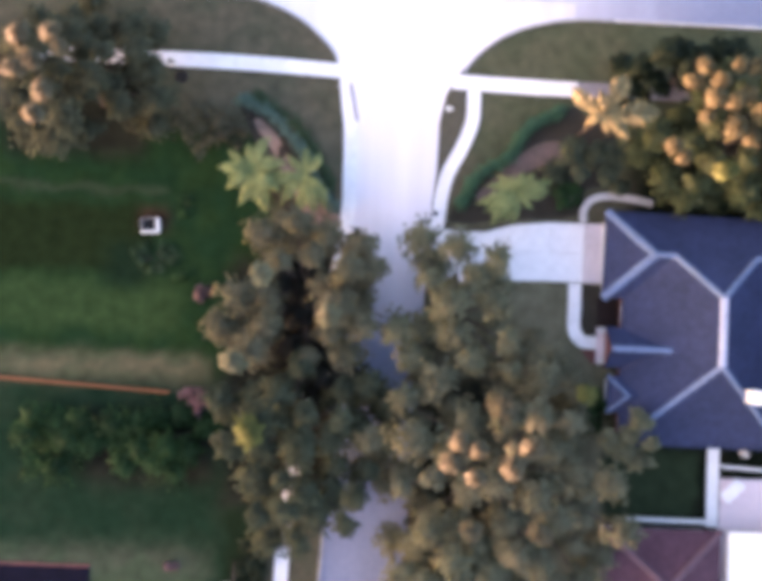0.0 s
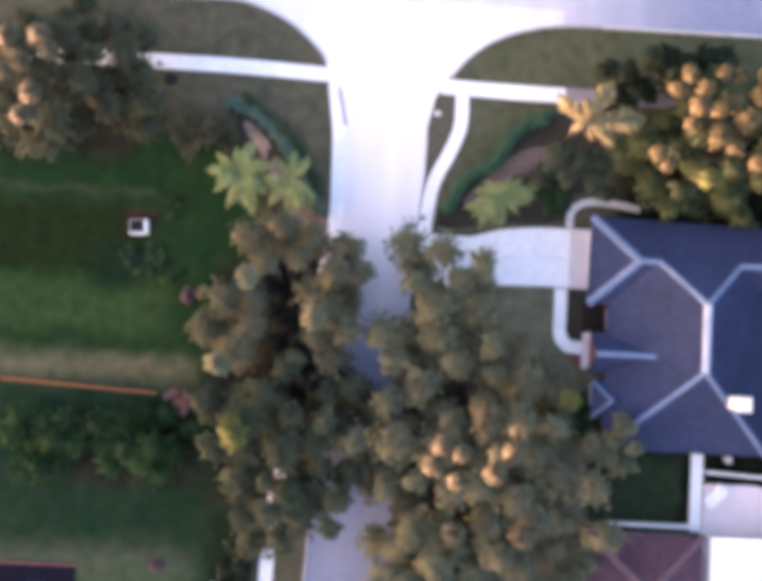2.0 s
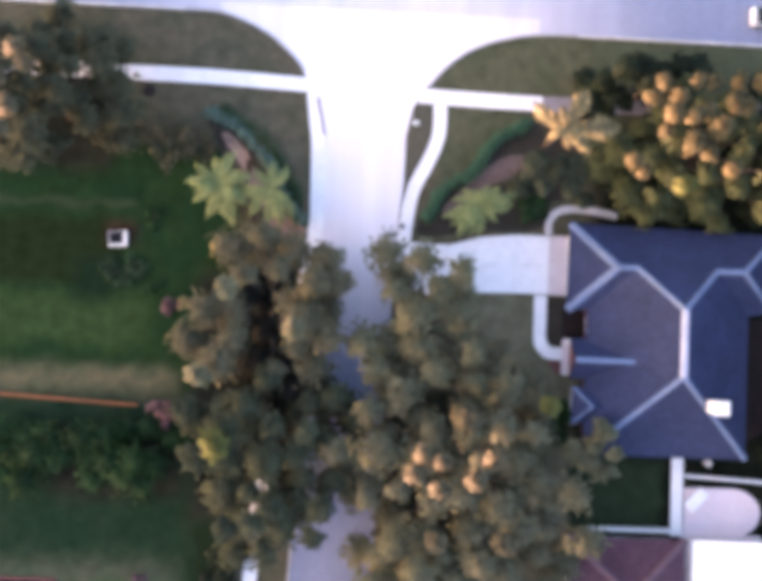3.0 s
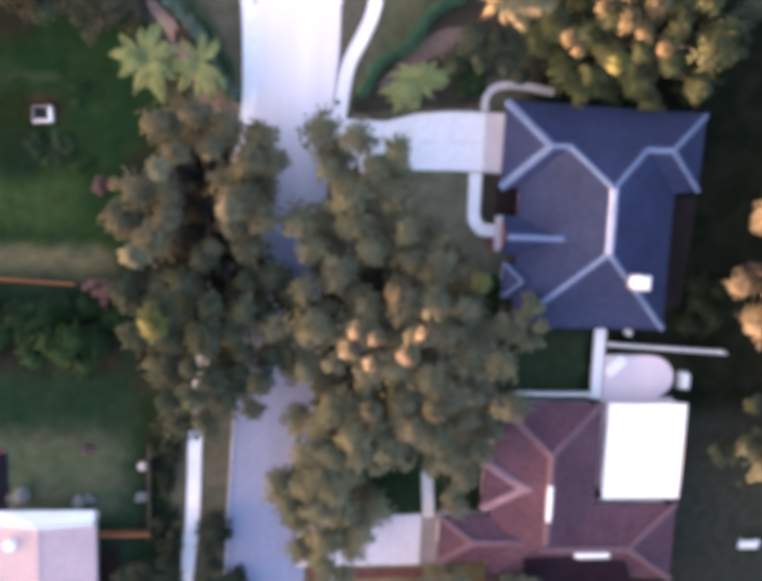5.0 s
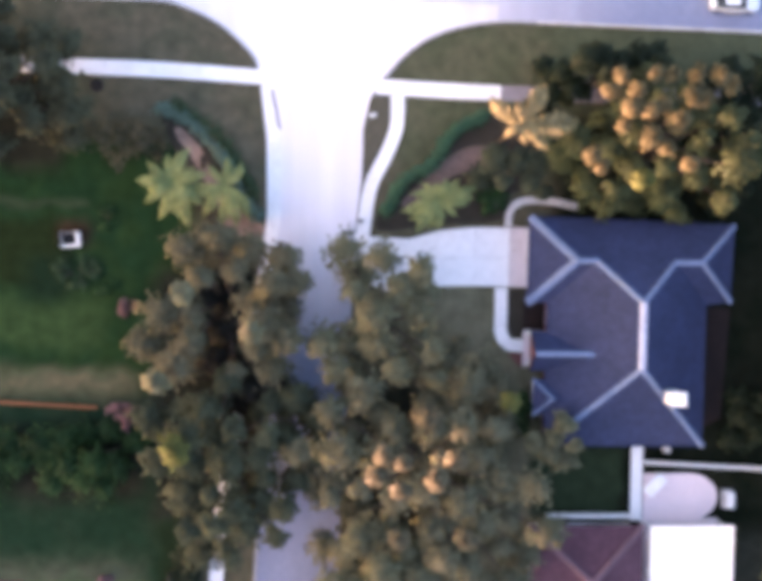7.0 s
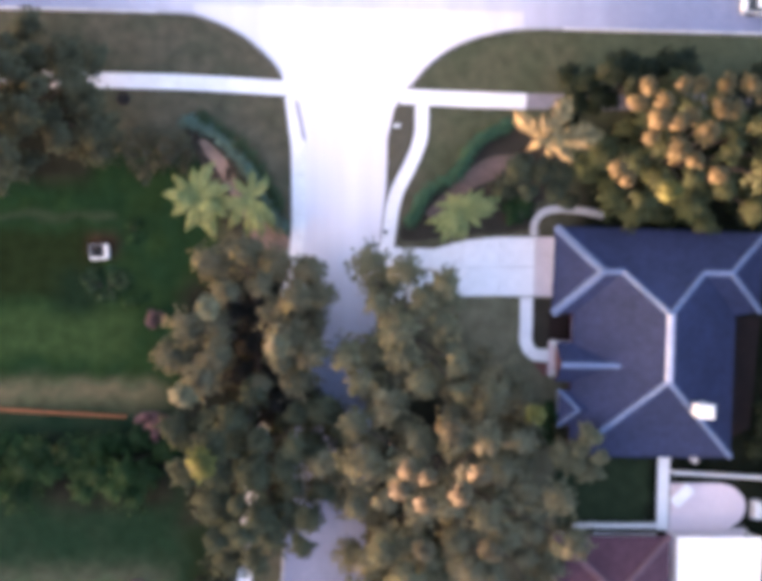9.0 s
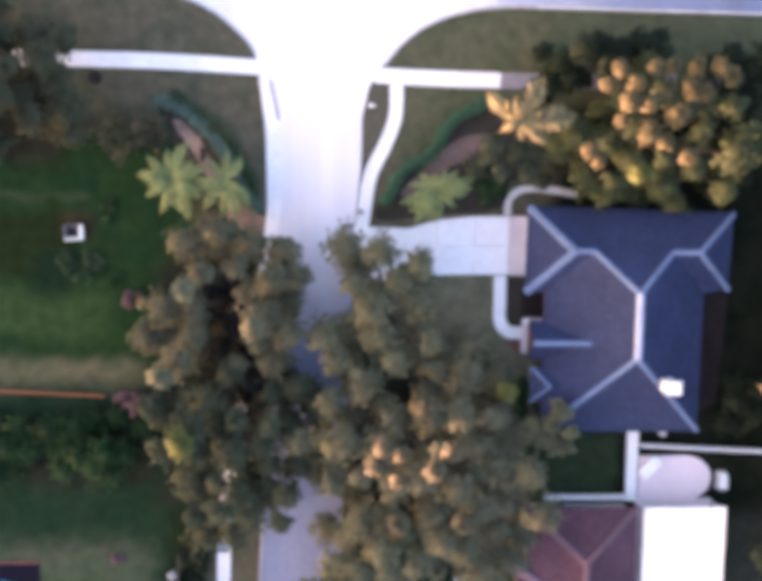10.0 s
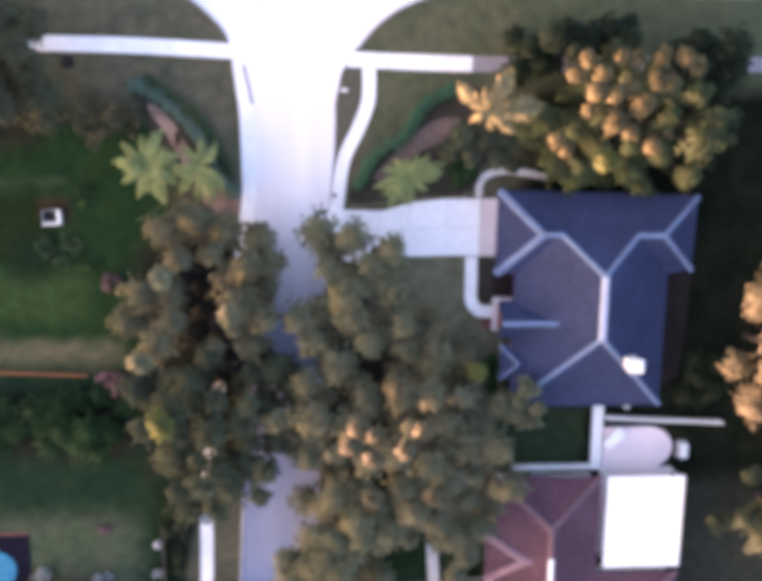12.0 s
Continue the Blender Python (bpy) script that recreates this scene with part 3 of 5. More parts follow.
def path(name, pts, width, label, z=0.09, length=1.5, material="concrete", n=6):
    """A concrete path of separate slabs with open joints."""
    line = smooth_line(pts, n)
    t = tagged(new(name), label, "path", kind="structure")
    run, dist = [line[0]], 0.0
    cuts = []
    for a, b in zip(line, line[1:]):
        dist += (b - a).length
        run.append(b)
        if dist >= length:
            cuts.append(run)
            run, dist = [b], 0.0
    if len(run) > 1:
        cuts.append(run)
    for c in cuts:
        d0, d1 = (c[1] - c[0]).normalized(), (c[-1] - c[-2]).normalized()
        q = [c[0] + d0 * 0.008, *c[1:-1], c[-1] - d1 * 0.008]
        part("slab", slab(ribbon([tuple(v) for v in q], width), -0.1, z + random.uniform(-0.004, 0.004)), M[material], t)
    return t


path("sidewalk_west", [(-60, 21.45), (-19, 21.45), (-10.8, 21.4), (-2.6, 21.1)], 1.3, "white concrete sidewalk along the main road verge")
path("sidewalk_east", [(7.2, 20.65), (13.1, 20.5), (18.4, 20.45)], 1.35, "white concrete sidewalk along the main road verge")
# same sidewalk in a duller concrete: tree shade put into the colour
path("sidewalk_shaded", [(18.42, 20.45), (30, 20.6), (42, 20.9), (70, 21.0)], 1.35, "dull concrete sidewalk under the trees, shade painted in", material="dullconcrete")
path("sidewalk_street", [(-2.3, 20.4), (-1.95, 17.8), (-1.7, 15.7), (-1.6, 11.4), (-1.7, 7.6), (-3.0, -1.0), (-4.6, -9.0), (-5.6, -16.0), (-6.05, -22.0), (-6.25, -29.6), (-6.9, -37.1), (-8.6, -60.0)], 1.2, "white concrete sidewalk beside the side street", n=10)
path("sidewalk_slant", [(9.15, 19.9), (9.1, 17.1), (8.2, 14.6), (6.95, 11.9), (6.4, 8.4), (6.1, 5.0)], 1.2, "white concrete sidewalk bending towards the street")
path("walk_north", [(19.4, 8.6), (19.4, 9.7), (20.1, 10.65), (21.6, 11.02), (23.8, 10.85), (25.6, 10.5)], 0.62, "narrow concrete walk curving round the house corner", material="kerb")
path("walk_front", [(18.85, 3.1), (18.88, 0.8), (18.9, -0.9), (19.5, -1.9), (20.4, -2.1), (22.0, -2.1)], 1.1, "white concrete walk from driveway to front door")
path("walk_side", [(31.8, -10.9), (31.85, -18.0)], 1.05, "white concrete walk between house and patio", z=0.1, material="bright")
path("walk_neighbour", [(15.75, -25.3), (15.85, -27.0), (16.1, -29.9)], 1.05, "pale concrete walk to the brown roofed house", material="kerb")
path("sidewalk_south", [(7.25, -35.6), (7.1, -39.5), (6.2, -60.0)], 1.3, "concrete sidewalk south of the neighbour's driveway")

drive = tagged(new("driveway"), "bleached white concrete driveway with shallow joints", "driveway", kind="structure")
left_d, right_d = [(5.6, 7.4), (10.5, 7.3), (13.2, 8.1), (16.4, 8.45), (19.55, 8.5)], [(5.4, 2.3), (9.1, 2.6), (12.6, 3.1), (16.4, 3.2), (19.55, 3.2)]
for i in range(4):
    for u0, u1 in ((0.002, 0.498), (0.502, 0.998)):
        a, b, c, d = (Vector(q) for q in (left_d[i], left_d[i + 1], right_d[i + 1], right_d[i]))
        e = Vector((0.01, 0))
        part("slab", slab([tuple(v) for v in (a.lerp(d, u0) + e, b.lerp(c, u0) - e, b.lerp(c, u1) - e, a.lerp(d, u1) + e)], -0.1, 0.06), M["concrete"], drive)
apron = tagged(new("driveway_apron"), "pinkish paver apron before the garage door", "pavement", kind="structure")
for i in range(4):
    for j in range(13):
        part("paver", box(19.58 + 0.42 * i, 3.2 + 0.408 * j, -0.05, 19.98 + 0.42 * i, 3.59 + 0.408 * j, 0.065), M["apron"], apron)
drive2 = tagged(new("driveway_neighbour"), "pale concrete driveway of the brown roofed house", "driveway", kind="structure")
for i in range(4):
    part("slab", slab([(3.6 + 2.95 * i, -30.2 + 0.15 * i), (6.53 + 2.95 * i, -30.05 + 0.15 * i), (6.53 + 2.95 * i, -34.75), (3.6 + 2.95 * i, -34.85)], -0.1, 0.06), M["drivepale"], drive2)
part("slab", slab([(15.42, -29.5), (17.1, -29.5), (17.1, -34.6), (15.42, -34.7)], -0.1, 0.064), M["dullconcrete"], drive2, "dull mauve strip before the garage door")


def kerb(name, pts, label):
    t = tagged(new(name), label, "kerb", kind="structure")
    part("kerb_stone", slab(ribbon([tuple(p) for p in smooth_line(pts)], 0.22), -0.1, 0.13), M["kerbstone"], t)
    return t


kerb("kerb_west", [(-14.0, 27.42), (-10.9, 27.3), (-8.4, 26.5), (-6.3, 25.4), (-4.65, 24.05), (-3.55, 22.85), (-3.2, 22.2)], "pale concrete kerb round the west corner")
kerb("kerb_east", [(8.15, 21.5), (9.15, 22.85), (10.85, 24.4), (13.0, 25.6), (15.7, 26.4), (18.5, 26.8), (21.5, 26.85)], "pale concrete kerb round the east corner")
for a, b, y, n in ((-300, -14, 27.42, "kerb_far_west"), (21.5, 300, 26.85, "kerb_far_east")):
    struct(n, box(a, y - 0.11, -0.1, b, y + 0.11, 0.13), M["kerb"], "pale concrete kerb along the main road", "kerb")
kerb("kerb_street", [(-2.6, -19.0), (-2.62, -21.5), (-3.02, -29.6), (-3.32, -39.2), (-5.1, -90)], "pale kerb beside the side street")
struct("gutter_strip", slab([(-2.0, 20.0), (-1.75, 20.0), (-1.05, 16.7), (-1.25, 16.6)], -0.02, 0.105), M["strip"], "thin earth strip between sidewalk and street", "gutter")
struct("mailbox_verge", slab([(6.75, 19.7), (8.4, 19.75), (8.45, 17.3), (7.25, 14.4), (6.2, 12.3), (6.15, 16.8)], -0.02, 0.1), M["verge"], "olive grass wedge between street and slanting sidewalk", "lawn")

# planting beds
struct("bed_west", slab([tuple(p) for p in smooth_line([(-11.4, 18.0), (-9.8, 18.8), (-7.2, 15.6), (-4.6, 12.6), (-2.7, 9.6), (-2.6, 7.6), (-5.5, 7.4), (-8.4, 9.8), (-9.6, 13.0), (-11.4, 17.2)], 4)], -0.05, 0.05), M["mulch"], "dark mulch planting bed with hedges and palms", "bed")
struct("bed_bark", slab([tuple(p) for p in smooth_line([(-10.3, 16.4), (-9.6, 16.4), (-8.0, 14.8), (-7.0, 13.0), (-5.6, 11.6), (-4.6, 9.6), (-2.4, 8.2), (-2.0, 7.2), (-3.6, 6.8), (-5.4, 7.6), (-6.4, 9.8), (-7.8, 12.2), (-8.8, 14.0), (-10.0, 15.6)], 4)], 0.0, 0.06), M["tanbark"], "pale pinkish bark chips between palms and hedge", "bed")
for bx, by, br in ((-7.7, 13.6, 0.4), (-6.0, 10.9, 0.4)):
    struct("bark_patch", slab([(bx + br * math.cos(q) * (1 + 0.3 * math.sin(2 * q + bx)), by + 1.5 * br * math.sin(q) * (1 + 0.25 * math.sin(3 * q + by))) for q in np.linspace(0, 5.9, 14)], 0.0, 0.066), M["mulch"], "dark mulch patch among the bark chips", "bed")
struct("bed_east", slab([tuple(p) for p in smooth_line([(18.2, 18.9), (14.6, 17.6), (11.2, 13.6), (8.2, 10.4), (7.7, 8.0), (12.8, 8.6), (18.8, 9.2), (19.5, 11.6), (22.0, 12.2), (22.0, 16.5)], 4)], -0.05, 0.05), M["mulch"], "dark mulch planting bed", "bed")
struct("bed_pink", slab([tuple(p) for p in smooth_line([(17.4, 15.8), (15.3, 15.5), (13.5, 14.4), (11.5, 12.5), (9.7, 10.5), (10.7, 10.1), (13.4, 12.4), (15.6, 13.5), (17.8, 14.3)], 4)], 0.0, 0.06), M["pinkbed"], "pinkish bark patch between hedge and palm", "bed")
struct("bed_front", slab([(19.5, 3.0), (22.6, 3.0), (22.6, -1.4), (20.0, -1.4), (19.5, -0.8)], -0.05, 0.04), M["mulch"], "dark mulch bed by the front wall", "bed")
# reddish earth in the recess, with the recess shade put into its colour
struct("bed_entrance", slab([(20.9, 1.9), (22.88, 1.9), (22.88, -0.72), (20.9, -0.72)], -0.05, 0.05), M["darkearth"], "reddish earth patch between garage and entrance, shade painted in", "bed")
struct("bed_red", slab([(19.6, -2.78), (22.6, -2.8), (22.6, -4.3), (20.5, -3.9)], -0.05, 0.045), M["redwall"], "red mulch patch beside the entrance", "bed")
for n, a, b in (("bed_drive_west", 4.7, 7.3), ("bed_drive_east", 8.2, 15.8)):
    struct(n, slab([(a, -35.2), (b, -35.15), (b, -36.1), (a, -36.2)], -0.05, 0.045), M["redmulch"], "dull red mulch strip along the driveway", "bed")
struct("bed_back", slab([(36.4, 1.6), (40.2, 1.6), (39.6, -8.6), (36.2, -10.2)], -0.05, 0.04), M["darkearth"], "dark reddish brown earth behind the house", "bed")
# the orange fringe along the lit lawn edge is painted into these blocks
edging = tagged(new("lawn_edging"), "low edging along the dry grass, orange fringe painted in", "edging", kind="structure")
for i in range(56):
    part("brick", box(-33.9 + 0.31 * i, -7.3 - 0.015 * i, -0.05, -33.6 + 0.31 * i, -7.07 - 0.015 * i, 0.16), M["wood"], edging)

# ---- the blue grey house ----


def window(parent, x, y, z, w, h, facing):
    """A framed window on a wall; facing is the wall's outward turn in degrees about z (0: towards -x)."""
    m = pose(x, y, z, 0, 0, facing)
    e = part("window", box(-0.03, -w / 2, 0, 0.02, w / 2, h), M["glass"], parent)
    e.matrix_basis = m
    for n, b in (("frame", (-0.06, -w / 2 - 0.06, -0.06, 0.02, -w / 2, h + 0.06)), ("frame", (-0.06, w / 2, -0.06, 0.02, w / 2 + 0.06, h + 0.06)), ("frame", (-0.06, -w / 2, h, 0.02, w / 2, h + 0.06)), ("sill", (-0.12, -w / 2 - 0.1, -0.12, 0.02, w / 2 + 0.1, -0.06)), ("mullion", (-0.05, -0.025, 0, 0.0, 0.025, h))):
        part(n, box(*b), M["white"], e)
    return e


def house():
    h = thing("house", 0, 0, 0, 0, "house with blue grey hipped shingle roof and pale ridge caps", "house")
    z, k, n = 2.75, 0.51, 9.3
    m0, m1, s, w0, w1, v0 = 22.3, 36.6, -10.5, 20.6, 38.95, 1.9
    hm, hw = (m1 - m0) / 2, (n - v0) / 2
    V = lambda x, y, d: Vector((x, y, z + k * d))
    xm, yr = (m0 + m1) / 2, (n + v0) / 2
    C, D = V(xm, n - hm, hm), V(xm, s + hm, hm)
    A, E = V(w0 + hw, yr, hw), V(w1 - hw, yr, hw)
    B, F = V(m0 + hw, yr, hw), V(m1 - hw, yr, hw)
    NW, NE, SWw, SEw = V(w0 + 0.1, n, 0), V(w1, n - 0.35, 0), V(w0, v0, 0), V(w1 - 0.15, v0 + 0.35, 0)
    vw, ve, SW, SE = V(m0, v0, 0), V(m1, v0, 0), V(m0, s, 0), V(m1, s, 0)
    faces = [(NW, NE, E, F, C, B, A), (NW, A, SWw), (SWw, A, B, vw), (vw, B, C, D, SW), (SW, D, SE), (SE, D, C, F, ve), (ve, F, E, SEw), (SEw, E, NE)]
    roof = part("roof", roof_mesh(bmesh.new(), faces, [NW, SWw, vw, SW, SE, ve, SEw, NE], 0.2), M["shingle"], h, "blue grey shingle roof")
    ridge_caps([(NW, A), (SWw, A)], 0.72, M["ridge"], roof)
    ridge_caps([(A, B), (B, C), (D, SW), (D, SE), (C, F), (F, E), (E, NE), (E, SEw)], 0.5, M["ridge"], roof)
    ridge_caps([(C, D)], 0.68, M["ridgevent"], roof)
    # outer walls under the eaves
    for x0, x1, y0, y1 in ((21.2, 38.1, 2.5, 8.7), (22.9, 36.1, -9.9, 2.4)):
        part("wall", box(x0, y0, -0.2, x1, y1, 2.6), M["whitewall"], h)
    part("brick_plinth", box(22.86, -9.9, -0.1, 22.93, 2.4, 0.6), M["redwall"], h, "dull red brick plinth")
    # front gable over the entrance
    e0 = (21.0, -2.35)
    bm = bmesh.new()
    zz, top, half = 2.62, 4.5, 1.75
    pts = [Vector((e0[0], e0[1] - half, zz)), Vector((e0[0], e0[1] + half, zz)), Vector((e0[0], e0[1], top)), Vector((26.2, e0[1], top)), Vector((22.6, e0[1] + half, zz)), Vector((22.6, e0[1] - half, zz))]
    vs = [bm.verts.new(p) for p in pts]
    for f in ((0, 2, 3, 5), (1, 4, 3, 2), (0, 1, 2), (0, 5, 4, 1), (5, 3, 4)):
        bm.faces.new([vs[i] for i in f])
    porch = part("porch_roof", bm, M["shingle"], h, "small gable roof over the entrance")
    ridge_caps([(pts[2], pts[3])], 0.5, M["ridge"], porch)
    part("gable_board", slab([(-1.55, 0), (1.55, 0), (0, 1.62)], -0.03, 0.03), M["redwall"], h, "dull red gable board").matrix_basis = Matrix.Translation((e0[0] - 0.06, e0[1], zz + 0.06)) @ Euler((radians(90), 0, radians(-90))).to_matrix().to_4x4()
    for dy in (-1.35, 1.35):
        col = part("column", cyl(0.2, 0.17, 2.3, 14, (21.35, e0[1] + dy, 0.15)), M["white"], h, "white porch column")
        part("plinth", box(21.08, e0[1] + dy - 0.27, -0.05, 21.62, e0[1] + dy + 0.27, 0.16, 0.02), M["white"], col)
        part("capital", box(21.1, e0[1] + dy - 0.25, 2.44, 21.6, e0[1] + dy + 0.25, 2.6, 0.02), M["white"], col)
    part("porch_floor", box(20.95, e0[1] - 1.6, -0.05, 22.85, e0[1] + 1.6, 0.14), M["patio"], h, "pale pink porch floor")
    # bay roof
    bay, lines = hip_roof(21.3, -7.9, 26.0, -4.8, 2.66, 0.56)
    b = part("bay_roof", bay, M["shingle"], h)
    ridge_caps(lines[:2], 0.3, M["ridge"], b, 0.6)
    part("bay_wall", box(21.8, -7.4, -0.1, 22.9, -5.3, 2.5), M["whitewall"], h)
    door = part("front_door", box(22.82, e0[1] - 0.48, 0.14, 22.9, e0[1] + 0.48, 2.2, 0.01), M["wood"], h, "brown front door")
    part("door_handle", box(22.76, e0[1] + 0.34, 1.1, 22.82, e0[1] + 0.4, 1.2), M["ridge"], door)
    garage = part("garage_door", box(21.14, 3.35, 0.0, 21.21, 8.2, 2.2), M["white"], h, "white panelled garage door")
    for i in range(4):
        for j in range(6):
            part("panel", box(21.11, 3.45 + 0.8 * j, 0.08 + 0.54 * i, 21.15, 4.15 + 0.8 * j, 0.54 + 0.54 * i), M["white"], garage)
    window(h, 21.79, -6.35, 0.9, 1.6, 1.2, 0)
    window(h, 22.89, 0.6, 0.9, 1.3, 1.2, 0)
    window(h, 30.5, -9.91, 0.9, 1.6, 1.2, 90)
    window(h, 26.0, -9.91, 0.9, 1.6, 1.2, 90)
    window(h, 36.11, -6.0, 0.9, 1.8, 1.2, 180)
    window(h, 36.11, -1.5, 0.9, 1.8, 1.2, 180)
    window(h, 29.0, 8.71, 0.9, 1.6, 1.2, 270)
    # white chimney with a cap
    ch = part("chimney", box(32.0, -6.3, 4.0, 33.2, -5.3, 6.5, 0.03), M["white"], h, "white painted chimney")
    part("chimney_crown", box(31.9, -6.42, 6.5, 33.3, -5.18, 6.66, 0.03), M["white"], ch)
    part("flue_cap", box(32.2, -6.1, 6.78, 33.0, -5.5, 6.86, 0.02), M["whitemetal"], ch)
    for dx in (32.3, 32.9):
        part("flue_post", box(dx - 0.04, -5.84, 6.6, dx + 0.04, -5.76, 6.8), M["whitemetal"], ch)
    for a, b in ((NW, SWw), (SW, SE), (NW, NE)):
        out = (Vector((xm, 0, 0)) - (a + b) / 2).normalized() * -0.09
        out.z = -0.1
        part("gutter", lathe_line(a + out, b + out, 0.06), M["shingle"], h)
    return h


house()

# ---- the brown house and its white patio cover ----


def brown_house():
    h = thing("neighbour_house", 0, 0, 0, 0, "single storey house with red brown tiled hip roofs", "house")
    z = 2.55
    roofs = (("main_roof", 21.4, -35.2, 31.6, -17.7, 0.33, (4.5, 4.5), (4, 2, 3), 0.62, "tileridge"),
             ("east_roof", 26.0, -35.3, 39.7, -27.7, 0.36, (0, 5.1), (2, 3, 4), 0.62, "tileridge"),
             ("garage_roof", 16.7, -33.3, 26.0, -28.7, 0.39, (3.1, 0), (0, 1, 4), 0.62, "tileridge"),
             ("west_roof", 20.6, -28.0, 25.6, -23.4, 0.42, (3.7, 0), (0, 1, 4), 0.8, "paleridge"))
    for i, (n, x0, y0, x1, y1, k, runs, caps, width, cap_mat) in enumerate(roofs):
        bm, lines = hip_roof(x0, y0, x1, y1, z - 0.012 * i, k, runs=runs)
        r = part(n, bm, M["tile"], h, "red brown tiled roof")
        ridge_caps([lines[c] for c in caps], width, M[cap_mat], r)
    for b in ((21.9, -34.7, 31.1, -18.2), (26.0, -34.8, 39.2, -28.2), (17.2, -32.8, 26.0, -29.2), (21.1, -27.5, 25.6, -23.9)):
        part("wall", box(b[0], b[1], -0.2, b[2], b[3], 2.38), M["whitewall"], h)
    garage = part("garage_door", box(17.12, -32.5, 0.0, 17.22, -29.6, 2.1), M["white"], h, "white garage door")
    for i in range(4):
        part("panel", box(17.09, -32.4, 0.06 + 0.51 * i, 17.13, -29.7, 0.5 + 0.51 * i), M["white"], garage)
    cap = part("ridge_skylight", box(26.26, -28.5, 4.05, 26.74, -25.1, 4.5, 0.05), M["whitemetal"], h, "white ridge skylight")
    for i in range(4):
        part("pane", box(26.3, -28.4 + 0.82 * i, 4.48, 26.7, -27.65 + 0.82 * i, 4.52), M["whitemetal"], cap)
    part("roof_skylight", box(29.5, -32.3, 3.5, 32.8, -31.85, 4.1, 0.04), M["whitemetal"], h, "white strip skylight")
    # dark plate added on the south slope, standing in for its shade
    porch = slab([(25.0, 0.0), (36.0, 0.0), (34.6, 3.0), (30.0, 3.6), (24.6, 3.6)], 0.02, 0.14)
    p = part("porch_roof", porch, M["slopeshade"], h, "dark plate painted as shade on the south slope")
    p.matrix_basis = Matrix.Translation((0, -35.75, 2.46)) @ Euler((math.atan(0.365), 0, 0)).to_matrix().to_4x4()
    window(h, 21.09, -25.7, 0.9, 1.6, 1.2, 0)
    window(h, 26.0, -18.19, 0.9, 1.6, 1.2, 270)
    return h


brown_house()


def patio_cover():
    t = thing("patio_cover", 32.2, -26.9, 0, 0, "flat white ribbed metal patio cover on posts", "patio cover")
    w, d, z = 7.45, 9.2, 2.75
    for i in range(16):
        x0 = w * i / 16
        part("roof_panel", box(x0 + 0.01, 0, z, x0 + w / 16 - 0.01, d, z + 0.06), M["whitemetal"], t)
        part("rib", box(x0 - 0.02, 0, z + 0.02, x0 + 0.02, d, z + 0.11), M["whitemetal"], t)
    for a in ((0, -0.06, w, 0), (0, d, w, d + 0.06)):
        part("fascia", box(a[0], a[1], z - 0.12, a[2], a[3], z + 0.12), M["white"], t)
    for a in (-0.06, w):
        part("fascia", box(a, -0.06, z - 0.12, a + 0.06, d + 0.06, z + 0.12), M["white"], t)
    for x in (w - 0.2, 0.3):
        for y in (0.3, 4.6, 8.9):
            part("post", box(x - 0.06, y - 0.06, -0.05, x + 0.06, y + 0.06, z), M["white"], t)
    part("floor", box(0.1, 0.1, -0.08, w - 0.1, d - 0.1, 0.05), M["apron"], t)


patio_cover()
patio_pts = [(32.5, -18.0), (32.5, -13.7)] + [(36.8 + 2.7 * math.sin(a), -15.85 + 2.2 * math.cos(a)) for a in np.linspace(0, math.pi, 14)]
struct("patio", slab(patio_pts, -0.08, 0.07), M["patio"], "pale pinkish round ended concrete patio", "patio")


def garden_table():
    t = thing("garden_table", 33.3, -14.6, 0.07, 46, "long white garden table with a pale cloth", "table")
    part("tabletop", box(-1.05, -0.52, 0.7, 1.05, 0.52, 0.75, 0.02), M["white"], t)
    part("cloth", box(-1.08, -0.55, 0.56, 1.08, 0.55, 0.765, 0.015), M["bright"], t, "pale cloth hanging over the edges")
    part("apron", box(-0.85, -0.4, 0.5, 0.85, 0.4, 0.7), M["white"], t)
    for x in (-0.8, 0.8):
        for y in (-0.36, 0.36):
            part("leg", box(x - 0.04, y - 0.04, 0, x + 0.04, y + 0.04, 0.62), M["white"], t)


def air_conditioner(x, y):
    t = thing("air_conditioner", x, y, 0, 0, "white outdoor air conditioning unit on a dark pad", "air conditioner")
    part("pad", box(-0.5, -0.85, -0.05, 0.5, 0.85, 0.08), M["kerbstone"], t)
    part("casing", box(-0.38, -0.7, 0.08, 0.38, 0.7, 0.85, 0.04), M["whitemetal"], t)
    for y0 in (-0.34, 0.34):
        g = part("fan_grille", cyl(0.28, 0.28, 0.03, 20, (0, y0, 0.85)), M["white"], t)
        for i in range(6):
            part("blade", box(-0.26, -0.01, 0.88, 0.26, 0.01, 0.9), M["whitemetal"], g).matrix_basis = pose(0, y0, 0, 0, 0, 30 * i)
    part("side_vent", box(-0.4, -0.6, 0.2, -0.38, 0.6, 0.7), M["kerbstone"], t)


garden_table()
air_conditioner(40.4, -16.0)


